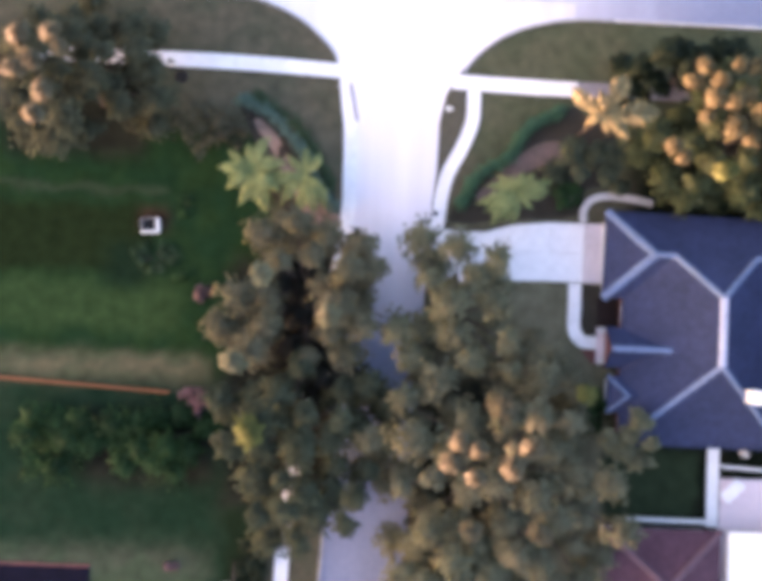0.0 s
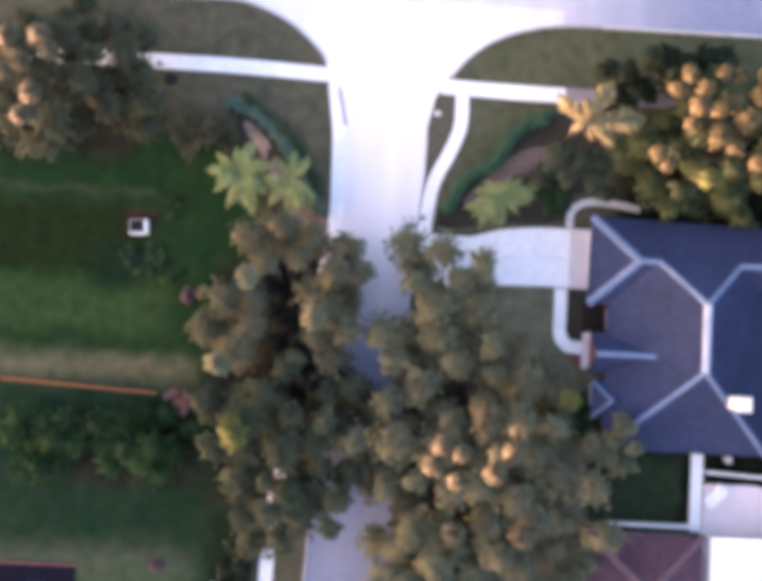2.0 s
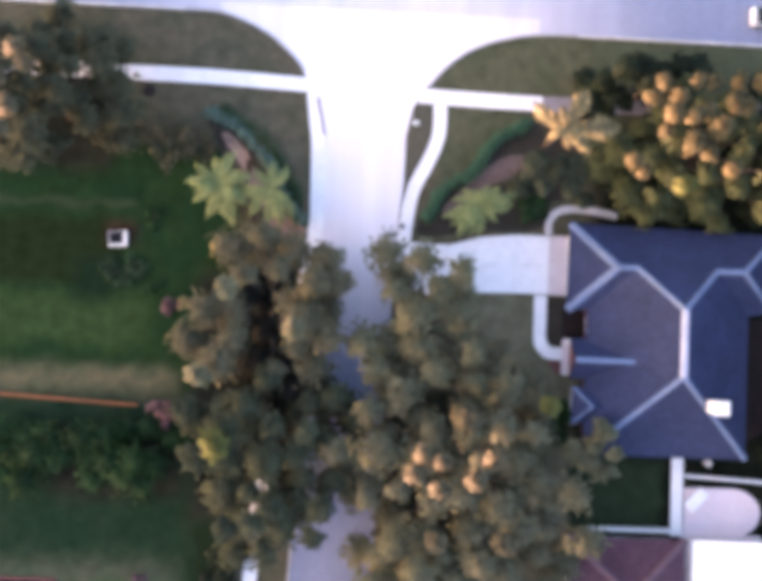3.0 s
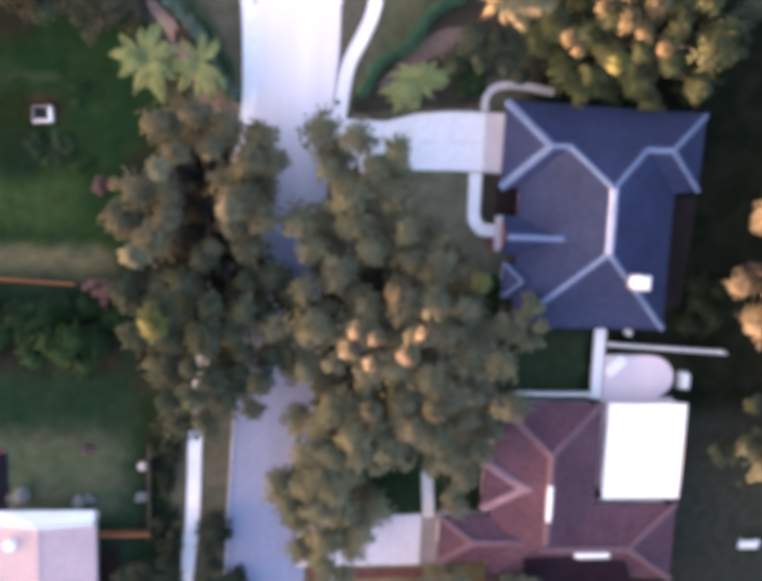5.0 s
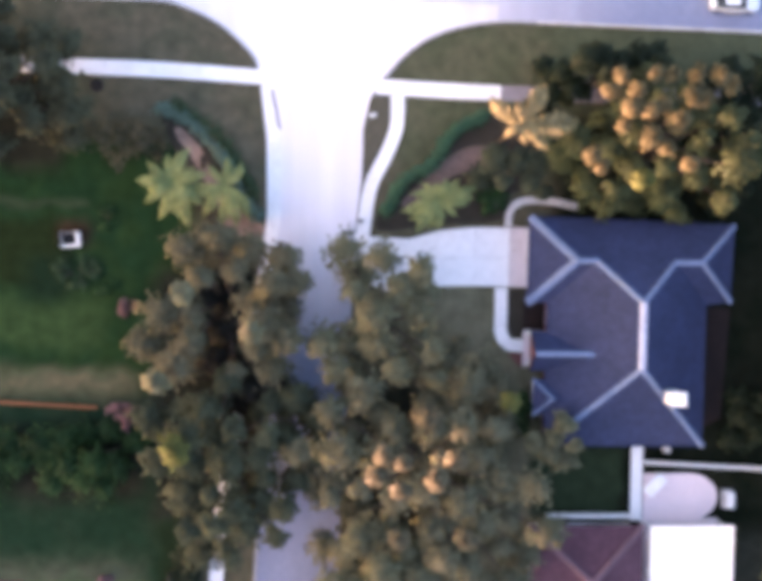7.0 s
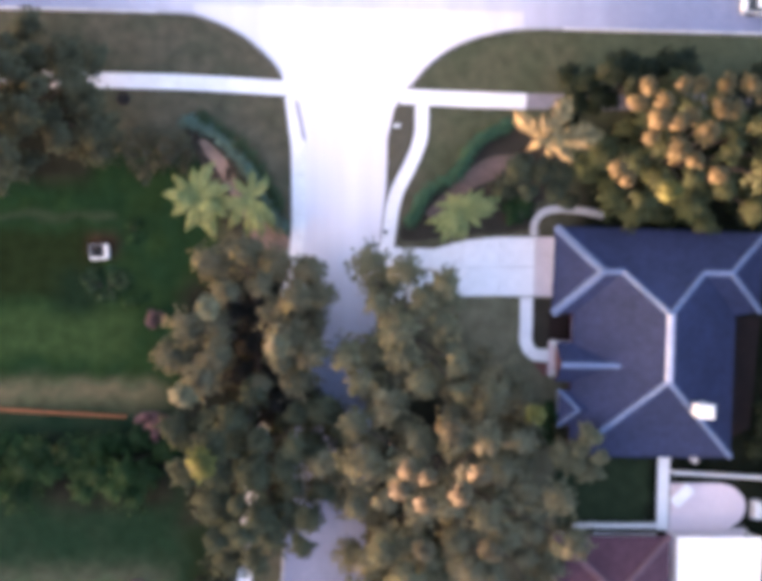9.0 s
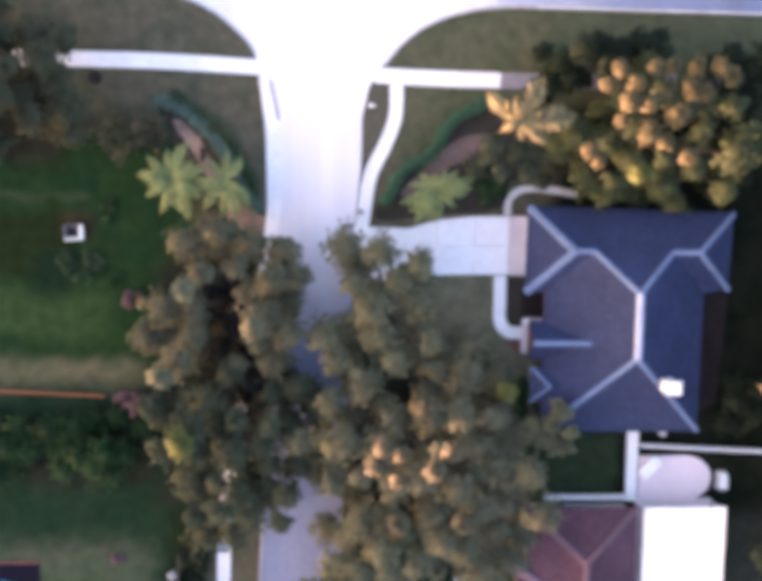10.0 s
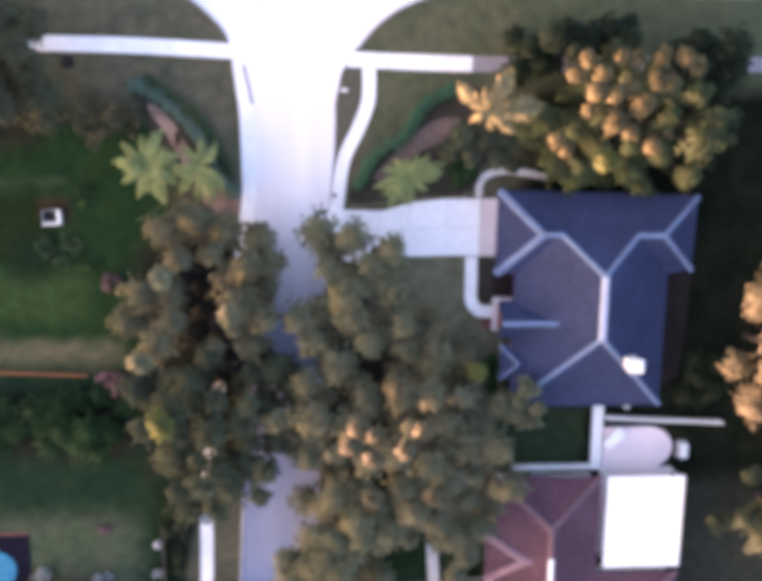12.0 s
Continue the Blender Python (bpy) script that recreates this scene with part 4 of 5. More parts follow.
def fence(name, a, b, h, label, material="white", board=0.14, gap=0.02, post=2.0):
    """A board fence: posts, two rails and upright boards from a to b."""
    a, b = Vector((*a, 0)), Vector((*b, 0))
    L = (b - a).length
    t = thing(name, a.x, a.y, 0, math.degrees(math.atan2(b.y - a.y, b.x - a.x)), label, "fence")
    n = max(1, round(L / post))
    for i in range(n + 1):
        x = L * i / n
        p = part("post", box(x - 0.06, -0.06, -0.05, x + 0.06, 0.06, h + 0.06), M[material], t)
        part("cap", box(x - 0.08, -0.08, h + 0.06, x + 0.08, 0.08, h + 0.1), M[material], p)
    for z in (0.25, h - 0.2):
        part("rail", box(0, 0.02, z, L, 0.07, z + 0.09), M[material], t)
    part("top_rail", box(0, -0.08, h - 0.02, L, 0.09, h + 0.03), M[material], t)
    k = int(L / (board + gap))
    me = None
    for i in range(k):
        if me is None:
            o = part("board", box(0, -0.02, 0.05, board, 0.015, h - 0.03), M[material], t)
            me = o.data
        else:
            o = new("board", me)
            o.parent = t
        o.matrix_basis = pose((board + gap) * i, 0, 0)


fence("garden_fence", (32.4, -12.5), (44.0, -13.1), 1.0, "white board fence behind the patio", "bright")
fence("boundary_fence", (23.4, -17.36), (31.2, -17.38), 1.2, "white board fence beside the brown roofed house", "bright")

# ---- the gabled house in the south west ----


def gable_house():
    h = thing("gable_house", 0, 0, 0, 0, "pale house with white gable wall and faded pinkish metal roof", "house")
    x0, x1, xr, y0, y1, ze, zr = -22.9, -14.75, -19.3, -52.0, -29.2, 2.3, 3.0
    bm = slab([(x0, 0), (x1, 0), (x1, ze), (xr, zr), (x0, ze)], 0, 0.25)
    w = part("gable_wall", bm, M["white"], h, "white painted gable wall")
    w.matrix_basis = Matrix.Translation((0, y1, 0)) @ Euler((radians(90), 0, 0)).to_matrix().to_4x4()
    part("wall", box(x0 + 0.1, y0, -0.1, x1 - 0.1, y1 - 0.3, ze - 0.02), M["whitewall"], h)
    for a, b in ((x0 - 0.25, xr), (x1 + 0.25, xr)):
        za, n = ze - 0.06, 14
        bm = bmesh.new()
        q = [[bm.verts.new((px, py, pz + dz)) for px, py, pz in ((a, y0, za), (b, y0, zr), (b, y1 - 0.26, zr), (a, y1 - 0.26, za))] for dz in (0.02, 0.1)]
        bm.faces.new(q[0])
        bm.faces.new(q[1])
        for i in range(4):
            bm.faces.new((q[0][i], q[0][(i + 1) % 4], q[1][(i + 1) % 4], q[1][i]))
        s = part("roof_slope", bm, M["pinkroof"], h, "faded pinkish metal roof slope")
        for i in range(n):
            yy = y0 + (y1 - y0 - 0.4) * (i + 0.5) / n
            part("seam", tube([(a, yy, za + 0.11), (b, yy, zr + 0.11)], [0.008, 0.008], 5), M["pinkroof"], s)
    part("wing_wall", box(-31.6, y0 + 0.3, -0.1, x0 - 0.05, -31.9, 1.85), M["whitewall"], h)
    bm = bmesh.new()
    q = [[bm.verts.new((px, py, pz + dz)) for px, py, pz in ((-32.0, y0, 1.9), (x0 - 0.2, y0, 2.2), (x0 - 0.2, -29.6, 2.2), (-24.0, -29.6, 2.17), (-24.4, -31.6, 2.16), (-32.0, -31.6, 1.9))] for dz in (0.0, 0.1)]
    bm.faces.new(q[0])
    bm.faces.new(q[1])
    for i in range(6):
        bm.faces.new((q[0][i], q[0][(i + 1) % 6], q[1][(i + 1) % 6], q[1][i]))
    part("wing_roof", bm, M["pinkroof"], h, "low faded pinkish roof of the side wing")
    part("ridge_flashing", box(xr - 0.16, y0, zr + 0.1, xr + 0.16, y1 - 0.3, zr + 0.16), M["pinkroof"], h)
    for a, b in (((x0, ze), (xr, zr)), ((x1, ze), (xr, zr))):
        part("coping", tube([(a[0], y1 - 0.12, a[1] + 0.06), (b[0], y1 - 0.12, b[1] + 0.06)], [0.16, 0.16], 6), M["white"], h)
    # sloped white sheet added before the gable wall to make it look brighter
    bm = bmesh.new()
    edge = [(x0 - 0.1, y1 + 1.0, 2.0), (x1 + 0.1, y1 + 1.0, 2.0), (x1 + 0.1, y1 + 0.04, ze - 0.02), (xr, y1 + 0.04, zr - 0.02), (x0 - 0.1, y1 + 0.04, ze - 0.02)]
    lo, hi = [[bm.verts.new((px, py, pz + dz)) for px, py, pz in edge] for dz in (-0.05, 0.0)]
    for k in range(5):
        bm.faces.new((lo[k], lo[(k + 1) % 5], hi[(k + 1) % 5], hi[k]))
    for q in (lo, hi):
        bm.faces.new((q[0], q[1], q[3]))
        bm.faces.new((q[1], q[2], q[3]))
        bm.faces.new((q[0], q[3], q[4]))
    part("awning", bm, M["bright"], h, "added white sloped sheet that brightens the gable wall")
    dish = part("roof_vent", cyl(0.5, 0.4, 0.5, 18, (-21.6, -30.9, 2.75)), M["whitemetal"], h, "white round roof vent")
    part("vent_cap", cyl(0.56, 0.3, 0.14, 18, (-21.6, -30.9, 3.25)), M["whitemetal"], dish)


gable_house()
fence("brown_fence", (-14.6, -31.0), (-10.1, -31.0), 1.2, "low orange brown stained wooden fence", "wood")
fence("brown_fence", (-10.1, -31.0), (-10.1, -22.5), 1.0, "low orange brown stained wooden fence", "bark")


def pool():
    t = thing("swimming_pool", -26.15, -26.4, 0, 0, "blue oval pool set in a dark slate deck", "pool")
    part("deck", box(-6.0, -5.2, -0.05, 3.4, 2.9, 0.1), M["dark"], t)
    ell = [(2.1 * math.cos(a) + 0.1, 2.0 * math.sin(a) - 0.6) for a in np.linspace(0, 6.2832, 33)[:-1]]
    part("basin", slab(ell, 0.0, 0.108), M["water"], t, "blue water surface")
    rim = part("coping", tube([(x, y, 0.11) for x, y in ell + ell[:1]], [0.08] * 33, 6), M["dark"], t)
    part("deck_edge", box(-6.0, 2.9, -0.05, 3.4, 3.1, 0.14), M["redwall"], t, "dull red deck edge")


pool()


def box_planter():
    t = thing("box_planter", -18.9, 6.6, 0, 4, "white square box planter, two sides painted dim, dark soil", "planter")
    # north and west sides thinned and greyed: their dim look is painted on
    for b in ((-0.8, -0.7, 0.8, -0.5), (-0.8, 0.56, 0.8, 0.62), (-0.8, -0.5, -0.74, 0.56), (0.5, -0.5, 0.8, 0.56)):
        part("side", box(b[0], b[1], -0.05, b[2], b[3], 0.5, 0.03), M["kerbstone" if b[1] > 0.5 or b[2] < 0 else "white"], t)
    part("soil", box(-0.74, -0.5, -0.05, 0.5, 0.56, 0.2), M["black"], t)


box_planter()


def mailbox():
    t = thing("mailbox", 6.9, 17.9, 0.1, 0, "white mailbox on a post beside the street", "mailbox")
    part("post", box(-0.05, -0.05, -0.1, 0.05, 0.05, 1.05), M["white"], t)
    b = part("box", box(-0.32, -0.13, 1.05, 0.32, 0.13, 1.3, 0.04), M["whitemetal"], t)
    part("flag", box(-0.1, 0.13, 1.15, 0.1, 0.15, 1.4), M["redwall"], b)


mailbox()


def street_post():
    t = thing("bollard", 6.1, 8.7, 0.09, 0, "short dark post on the sidewalk", "post")
    part("shaft", cyl(0.16, 0.14, 0.9, 14), M["dark"], t)
    part("cap", cyl(0.2, 0.1, 0.1, 14, (0, 0, 0.9)), M["dark"], t)


street_post()


def bench(x, y, rz):
    t = thing("garden_bench", x, y, 0, rz, "white garden bench on shaded grass", "bench", "white benches")
    for i in range(4):
        part("seat_slat", box(-1.0, -0.4 + 0.21 * i, 0.43, 1.0, -0.22 + 0.21 * i, 0.47), M["whitemetal"], t)
    part("backrest", box(-1.0, 0.42, 0.5, 1.0, 0.48, 0.95, 0.02), M["whitemetal"], t)
    for a in (-0.9, 0.9):
        part("leg", box(a - 0.05, -0.38, -0.05, a + 0.05, -0.3, 0.44), M["white"], t)
        part("leg", box(a - 0.05, 0.38, -0.05, a + 0.05, 0.46, 0.9), M["white"], t)


bench(29.95, -38.3, 0)
bench(48.9, -32.9, 0)


def car(x, y, rz):
    t = thing("car", x, y, 0.03, rz, "white saloon car on the main road", "car")
    sec = [(-2.3, 0.62, 0.5, 0.86), (-2.15, 0.84, 0.3, 0.95), (-1.4, 0.9, 0.25, 1.0), (0.0, 0.92, 0.25, 0.98), (1.3, 0.9, 0.25, 0.92), (2.0, 0.84, 0.3, 0.82), (2.28, 0.6, 0.45, 0.7)]
    bm = bmesh.new()
    rings = [[bm.verts.new((px, sy * w, zz)) for sy, zz in ((-1, lo), (-1.0, (lo + hi) * 0.55), (-0.9, hi), (0.9, hi), (1.0, (lo + hi) * 0.55), (1, lo))] for px, w, lo, hi in sec]
    for a, b in zip(rings, rings[1:]):
        for i in range(6):
            bm.faces.new((a[i], a[(i + 1) % 6], b[(i + 1) % 6], b[i]))
    bm.faces.new(rings[0])
    bm.faces.new(rings[-1])
    body = part("body", bm, M["whitemetal"], t, smooth=False)
    bm = bmesh.new()
    lo = [bm.verts.new(p) for p in ((-1.9, -0.78, 0.95), (1.0, -0.8, 0.93), (1.0, 0.8, 0.93), (-1.9, 0.78, 0.95))]
    hi = [bm.verts.new(p) for p in ((-1.2, -0.6, 1.42), (0.2, -0.62, 1.45), (0.2, 0.62, 1.45), (-1.2, 0.6, 1.42))]
    for i in range(4):
        bm.faces.new((lo[i], lo[(i + 1) % 4], hi[(i + 1) % 4], hi[i]))
    bm.faces.new(hi)
    part("windows", bm, M["glass"], t, "dark glass")
    part("roof_panel", box(-1.2, -0.62, 1.4, 0.2, 0.62, 1.47, 0.03), M["whitemetal"], t)
    for wx in (-1.4, 1.4):
        for wy in (-0.82, 0.82):
            w = part("tyre", cyl(0.33, 0.33, 0.2, 18, (0, 0, -0.1)), M["tyre"], t)
            w.matrix_basis = Matrix.Translation((wx, wy, 0.33)) @ Euler((radians(90), 0, 0)).to_matrix().to_4x4()
            part("rim", cyl(0.2, 0.2, 0.22, 12, (0, 0, -0.11)), M["ridge"], w)
    for wy in (-0.6, 0.6):
        part("headlight", box(2.12, wy - 0.16, 0.55, 2.26, wy + 0.16, 0.7, 0.02), M["glass"], t)
        part("tail_light", box(-2.28, wy - 0.16, 0.6, -2.2, wy + 0.16, 0.75), M["redwall"], t)
        part("mirror", box(0.75, wy * 1.6 - 0.08, 0.95, 0.9, wy * 1.6 + 0.08, 1.07, 0.02), M["whitemetal"], t)


car(39.4, 29.3, 0)

# ---- trees and shrubs ----
STREET_GAP = [(2.5, 6.2, 1.9, 1.8), (2.2, 3.2, 1.5, 2.2), (1.3, 0.4, 1.3, 1.9), (0.4, -2.6, 1.0, 1.5)]
tree("broad_tree", 11.0, -11.5, [(11.0, -11.5, 6.6, 7.0, 8.4, 5.6), (4.6, -11.0, 4.4, 7.0, 7.4, 4.7), (2.4, -9.6, 2.6, 4.4, 6.4, 4.4), (16.0, -9.5, 4.0, 6.0, 7.2, 4.5), (14.0, -17.5, 5.4, 4.6, 7.2, 4.5), (18.8, -14.8, 3.6, 4.8, 7.0, 4.5), (17.4, -20.0, 4.0, 3.6, 6.6, 4.2), (17.6, -24.4, 2.6, 3.0, 5.8, 3.8), (20.6, -17.6, 2.2, 3.4, 6.4, 4.2)], "tall broad tree with olive leaves in rounded clumps", 11, leaves="darkolive", gap=2.35, clump=1.35, under=0.8, drop=3.9,
     clear=STREET_GAP + [(20.9, -5.8, 2.2, 3.8)], holes=[(8.6, -7.0, 2.0, 1.2), (5.4, -8.2, 1.2, 1.6), (5.9, -11.6, 1.0, 1.2), (13.6, -10.9, 0.9, 0.9)],
     tips=[(7.73, -9.5, 11.3, 0.59), (7.2, -11.1, 11.1, 0.68), (9.2, -10.0, 11.4, 0.56), (9.1, -12.2, 11.2, 0.59), (11.7, -11.3, 11.7, 0.74), (13.2, -9.8, 11.4, 0.79), (9.3, -16.9, 8.2, 0.72), (14.7, -16.9, 8.2, 0.81), (8.2, -10.4, 11.0, 0.45), (11.4, -7.2, 8.4, 1.1)], tip_mat="tanleaf")
tree("street_tree", 8.3, 0.0, [(7.6, 2.0, 4.2, 4.2, 7.2, 4.5), (9.2, 4.2, 2.8, 2.4, 6.8, 4.4), (8.8, -2.8, 5.6, 4.0, 7.2, 4.5), (4.6, -2.0, 2.8, 3.6, 6.8, 4.4), (5.2, 5.2, 1.4, 1.4, 6.4, 4.4)], "olive leaved street tree with clumped crown", 12, gap=2.2, under=0.85, drop=3.4, clear=STREET_GAP, holes=[(8.6, -7.0, 2.0, 1.2), (9.4, 1.0, 0.8, 0.8)])
tree("street_tree", 7.5, -21.5, [(8.0, -20.6, 5.6, 4.2, 7.2, 4.2), (5.4, -25.6, 3.8, 4.6, 6.4, 3.8), (8.2, -27.8, 3.0, 2.6, 5.5, 3.4), (6.0, -30.6, 3.2, 3.2, 5.4, 3.4), (6.6, -32.8, 2.4, 2.0, 5.0, 3.2)], "grey green street tree overhanging the road", 13, gap=1.75, under=0.95, drop=2.6, holes=[(8.6, -24.6, 1.6, 1.4)])
tree("sidewalk_tree", -5.2, 2.0, [(-4.6, 3.6, 6.0, 4.4, 7.2, 4.2), (-1.4, -0.6, 3.2, 4.0, 7.4, 4.2), (-8.8, -1.8, 2.8, 4.2, 7.4, 4.2), (-0.2, 4.2, 2.4, 2.6, 6.8, 4.4), (-3.6, -3.4, 2.2, 3.4, 6.6, 4.0)], "olive brown sidewalk tree with thin gaps", 14, leaves="dusk", gap=1.85, under=0.9, drop=3.6, clear=STREET_GAP + [(-5.6, -1.4, 1.9, 3.0)], holes=[(-5.9, 2.0, 1.1, 1.4), (-3.2, -5.2, 1.8, 0.9)],
     tips=[(-9.7, -4.4, 9.4, 0.85), (-7.9, 2.4, 9.0, 0.8), (-2.6, -0.6, 8.9, 0.8)], tip_mat="olive")
tree("sidewalk_tree", -6.5, -10.5, [(-6.2, -10.2, 5.4, 4.6, 7.6, 4.5), (-1.6, -10.4, 3.4, 4.4, 7.0, 4.2), (-5.4, -15.2, 4.4, 4.4, 7.4, 4.2), (-1.8, -14.8, 3.0, 3.6, 6.8, 4.2), (-5.6, -16.6, 2.0, 2.8, 6.4, 4.2), (-4.4, -6.4, 2.4, 2.6, 6.4, 4.4), (0.6, -9.4, 3.0, 4.4, 6.2, 4.2)], "olive sidewalk tree with one yellow green clump", 15, leaves="moss", gap=1.95, under=0.95, drop=3.0, tips=[(-8.2, -9.7, 9.4, 1.05)], clear=STREET_GAP + [(-3.8, -6.2, 2.6, 1.2)], holes=[(-6.6, -4.8, 1.3, 1.6), (0.6, -7.6, 1.6, 1.2), (-2.4, -9.6, 1.0, 1.0)])
# added low foliage whose near-black leaves paint the shade between the crowns
tree("understorey_tree", -5.2, -2.2, [(-5.8, -0.6, 2.2, 4.6, 4.0, 2.6), (-3.6, -5.4, 2.8, 2.2, 3.8, 2.6)], "low added foliage, coloured dark as shade under the sidewalk crowns", 35, leaves="crownshade", clump=1.2, gap=1.4, trunk=0.14, under=0.9)
tree("understorey_tree", 15.4, -5.0, [(15.2, -4.2, 3.8, 3.0, 5.0, 3.2), (18.2, -6.6, 2.0, 2.2, 4.8, 3.0)], "thin brown leaved tree between street tree and lawn", 36, leaves="dusk", clump=1.1, gap=1.8, per=150, trunk=0.12, under=0.3, drop=1.6, clear=[(20.9, -5.8, 2.0, 3.8)], tips=[(18.3, -6.0, 7.0, 0.85)])
tree("corner_tree", 30.0, 15.2, [(29.6, 16.0, 6.8, 5.8, 7.8, 4.8), (34.8, 15.0, 4.6, 5.4, 7.6, 4.4), (25.2, 14.2, 2.8, 2.4, 7.2, 4.2), (27.6, 12.6, 3.2, 2.2, 6.4, 4.0), (33.0, 11.4, 3.6, 1.8, 6.2, 4.0)], "large tree with many full rounded clumps", 16, leaves="green", under=0.9, gap=2.1, drop=3.3, holes=[(29.0, 12.8, 1.0, 0.8), (32.4, 15.6, 1.0, 1.0), (25.0, 16.6, 1.0, 0.8)],
     tips=[(25.5, 19.8, 10.5, 0.56), (26.75, 18.7, 10.7, 0.63), (24.8, 18.6, 10.4, 0.56), (26.3, 17.3, 10.8, 0.65), (27.8, 17.2, 10.8, 0.63), (25.9, 16.0, 10.3, 0.45), (28.2, 20.0, 10.5, 0.54), (29.6, 20.1, 10.3, 0.50), (27.8, 15.0, 11.0, 0.79), (29.2, 14.4, 10.6, 0.56), (30.0, 16.3, 11.0, 0.77), (29.0, 17.7, 10.5, 0.56), (31.05, 18.3, 10.8, 0.63), (32.2, 18.2, 10.6, 0.56), (31.5, 20.1, 10.5, 0.63), (33.4, 20.1, 10.4, 0.67), (34.5, 19.5, 10.1, 0.56), (31.2, 13.2, 10.4, 0.56), (23.5, 13.6, 10.1, 0.56), (24.4, 12.8, 9.8, 0.45)], tip_mat="gold")
tree("young_tree", 27.4, 12.0, [(27.3, 12.0, 0.9, 0.8, 6.8, 4.6)], "slim young tree with yellow green leaves beside the house", 23, clump=0.8, gap=1.2, trunk=0.12, under=0.2, leaves="green", tips=[(27.75, 12.0, 9.6, 0.75)])
tree("verge_tree", 27.0, 21.6, [(23.0, 20.8, 2.4, 1.9, 5.2, 3.0), (25.6, 21.6, 3.6, 2.2, 6.2, 3.5), (29.6, 22.4, 2.6, 1.5, 5.8, 3.2)], "low dark leaved tree on the verge", 17, leaves="shade", clump=1.0, gap=1.5)
tree("verge_tree", 37.2, 18.4, [(38.4, 14.2, 2.0, 3.4, 5.4, 3.2), (37.4, 20.6, 4.4, 2.6, 5.6, 3.2)], "dark green tree leaning over the sidewalk", 24, leaves="shade", clump=1.1, gap=1.6)
tree("garden_tree", 18.6, 13.0, [(18.6, 13.0, 2.6, 2.0, 5.0, 3.0)], "small round garden tree", 18, leaves="moss", clump=0.95, gap=1.3, trunk=0.16)
tree("lawn_tree", -23.5, 17.2, [(-24.6, 18.0, 6.4, 5.8, 10.4, 4.6), (-20.0, 18.8, 3.9, 5.0, 7.4, 4.0), (-23.2, 22.0, 4.8, 3.2, 6.6, 3.6)], "olive tree at the edge of the lawn", 19, leaves="umber", gap=1.9, under=1.0, tips=[(-25.9, 19.1, 12.4, 0.72), (-24.9, 17.2, 12.4, 0.80), (-26.1, 16.6, 12.4, 0.72), (-23.9, 15.0, 12.4, 0.72), (-23.6, 19.4, 12.4, 0.64), (-24.5, 13.2, 12.4, 0.64), (-22.9, 18.2, 12.4, 0.56)], tip_mat="tanleaf")
tree("back_tree", 46.0, -4.6, [(45.6, -3.6, 5.2, 6.2, 12.6, 8.6), (44.4, -7.0, 3.2, 3.0, 11.4, 8.4)], "tall tan lit tree behind the house", 20, gap=1.6, leaves="tanleaf")
# two unseen trees, added to keep eastern sky light off the roof
tree("back_tree", 51.0, 7.0, [(51.0, 7.0, 6.4, 7.0, 16.5, 6.0)], "unseen tall tree added to block the eastern sky", 28, gap=2.4)
tree("back_tree", 54.0, -11.0, [(54.0, -11.0, 6.0, 8.0, 16.0, 6.0)], "unseen tall tree added to block the eastern sky", 29, gap=2.4)
tree("back_tree", 48.4, -20.8, [(47.4, -20.6, 4.4, 3.8, 7.4, 4.0)], "olive tree behind the patio", 21, gap=1.7, leaves="moss")
tree("south_tree", 20.4, -38.6, [(18.0, -36.3, 3.6, 3.0, 6.2, 3.8), (22.8, -36.4, 3.2, 3.0, 6.2, 3.8)], "olive tree south of the brown roofed house", 25, leaves="darkolive", gap=1.9)
tree("south_tree", 38.8, -41.0, [(38.2, -40.4, 5.6, 3.6, 8.0, 4.2)], "olive tree south of the brown roofed house", 26, leaves="darkolive")
tree("south_tree", 32.0, -44.0, [(31.0, -43.0, 7.5, 4.0, 8.5, 4.6)], "olive tree south of the brown roofed house", 30, gap=2.2, leaves="darkolive")
tree("south_tree", 12.6, -39.0, [(12.6, -39.0, 3.2, 2.8, 6.0, 3.4)], "olive tree south of the driveway", 32)
tree("verge_sapling", -3.4, -37.2, [(-3.4, -37.2, 2.2, 2.6, 4.4, 2.6)], "small dull green tree on the street verge", 27, leaves="dimgreen", clump=0.95, gap=1.3, trunk=0.14)
tree("wall_tree", 23.4, -10.3, [(23.2, -10.0, 1.9, 2.2, 5.6, 3.2)], "grey green small tree against the house", 22, clump=0.95, gap=1.3, trunk=0.14)

palm("fan_palm", -9.9, 11.25, 3.2, [(176, 3.0), (137, 2.9), (100, 2.7), (65, 3.5), (215, 2.7), (250, 3.1), (292, 3.9), (330, 3.2), (17, 3.3), (155, 2.0), (40, 2.4), (195, 2.2), (272, 2.4), (312, 2.6), (350, 2.6)], "light green palm in the planting bed", 31)
palm("fan_palm", -5.5, 11.2, 2.8, [(88, 2.6), (60, 2.6), (285, 3.6), (235, 3.2), (175, 3.0), (325, 2.0), (305, 3.4), (262, 3.4), (205, 2.9), (130, 2.4)], "light green palm in the planting bed", 32)
palm("fan_palm", 12.7, 10.6, 2.8, [(198, 3.5), (22, 3.6), (237, 3.6), (70, 2.0), (140, 2.2), (320, 2.2), (268, 2.8), (355, 2.7), (170, 2.6), (48, 2.6), (215, 3.2), (252, 2.8), (5, 3.2), (110, 1.6)], "light green palm beside the driveway", 33)
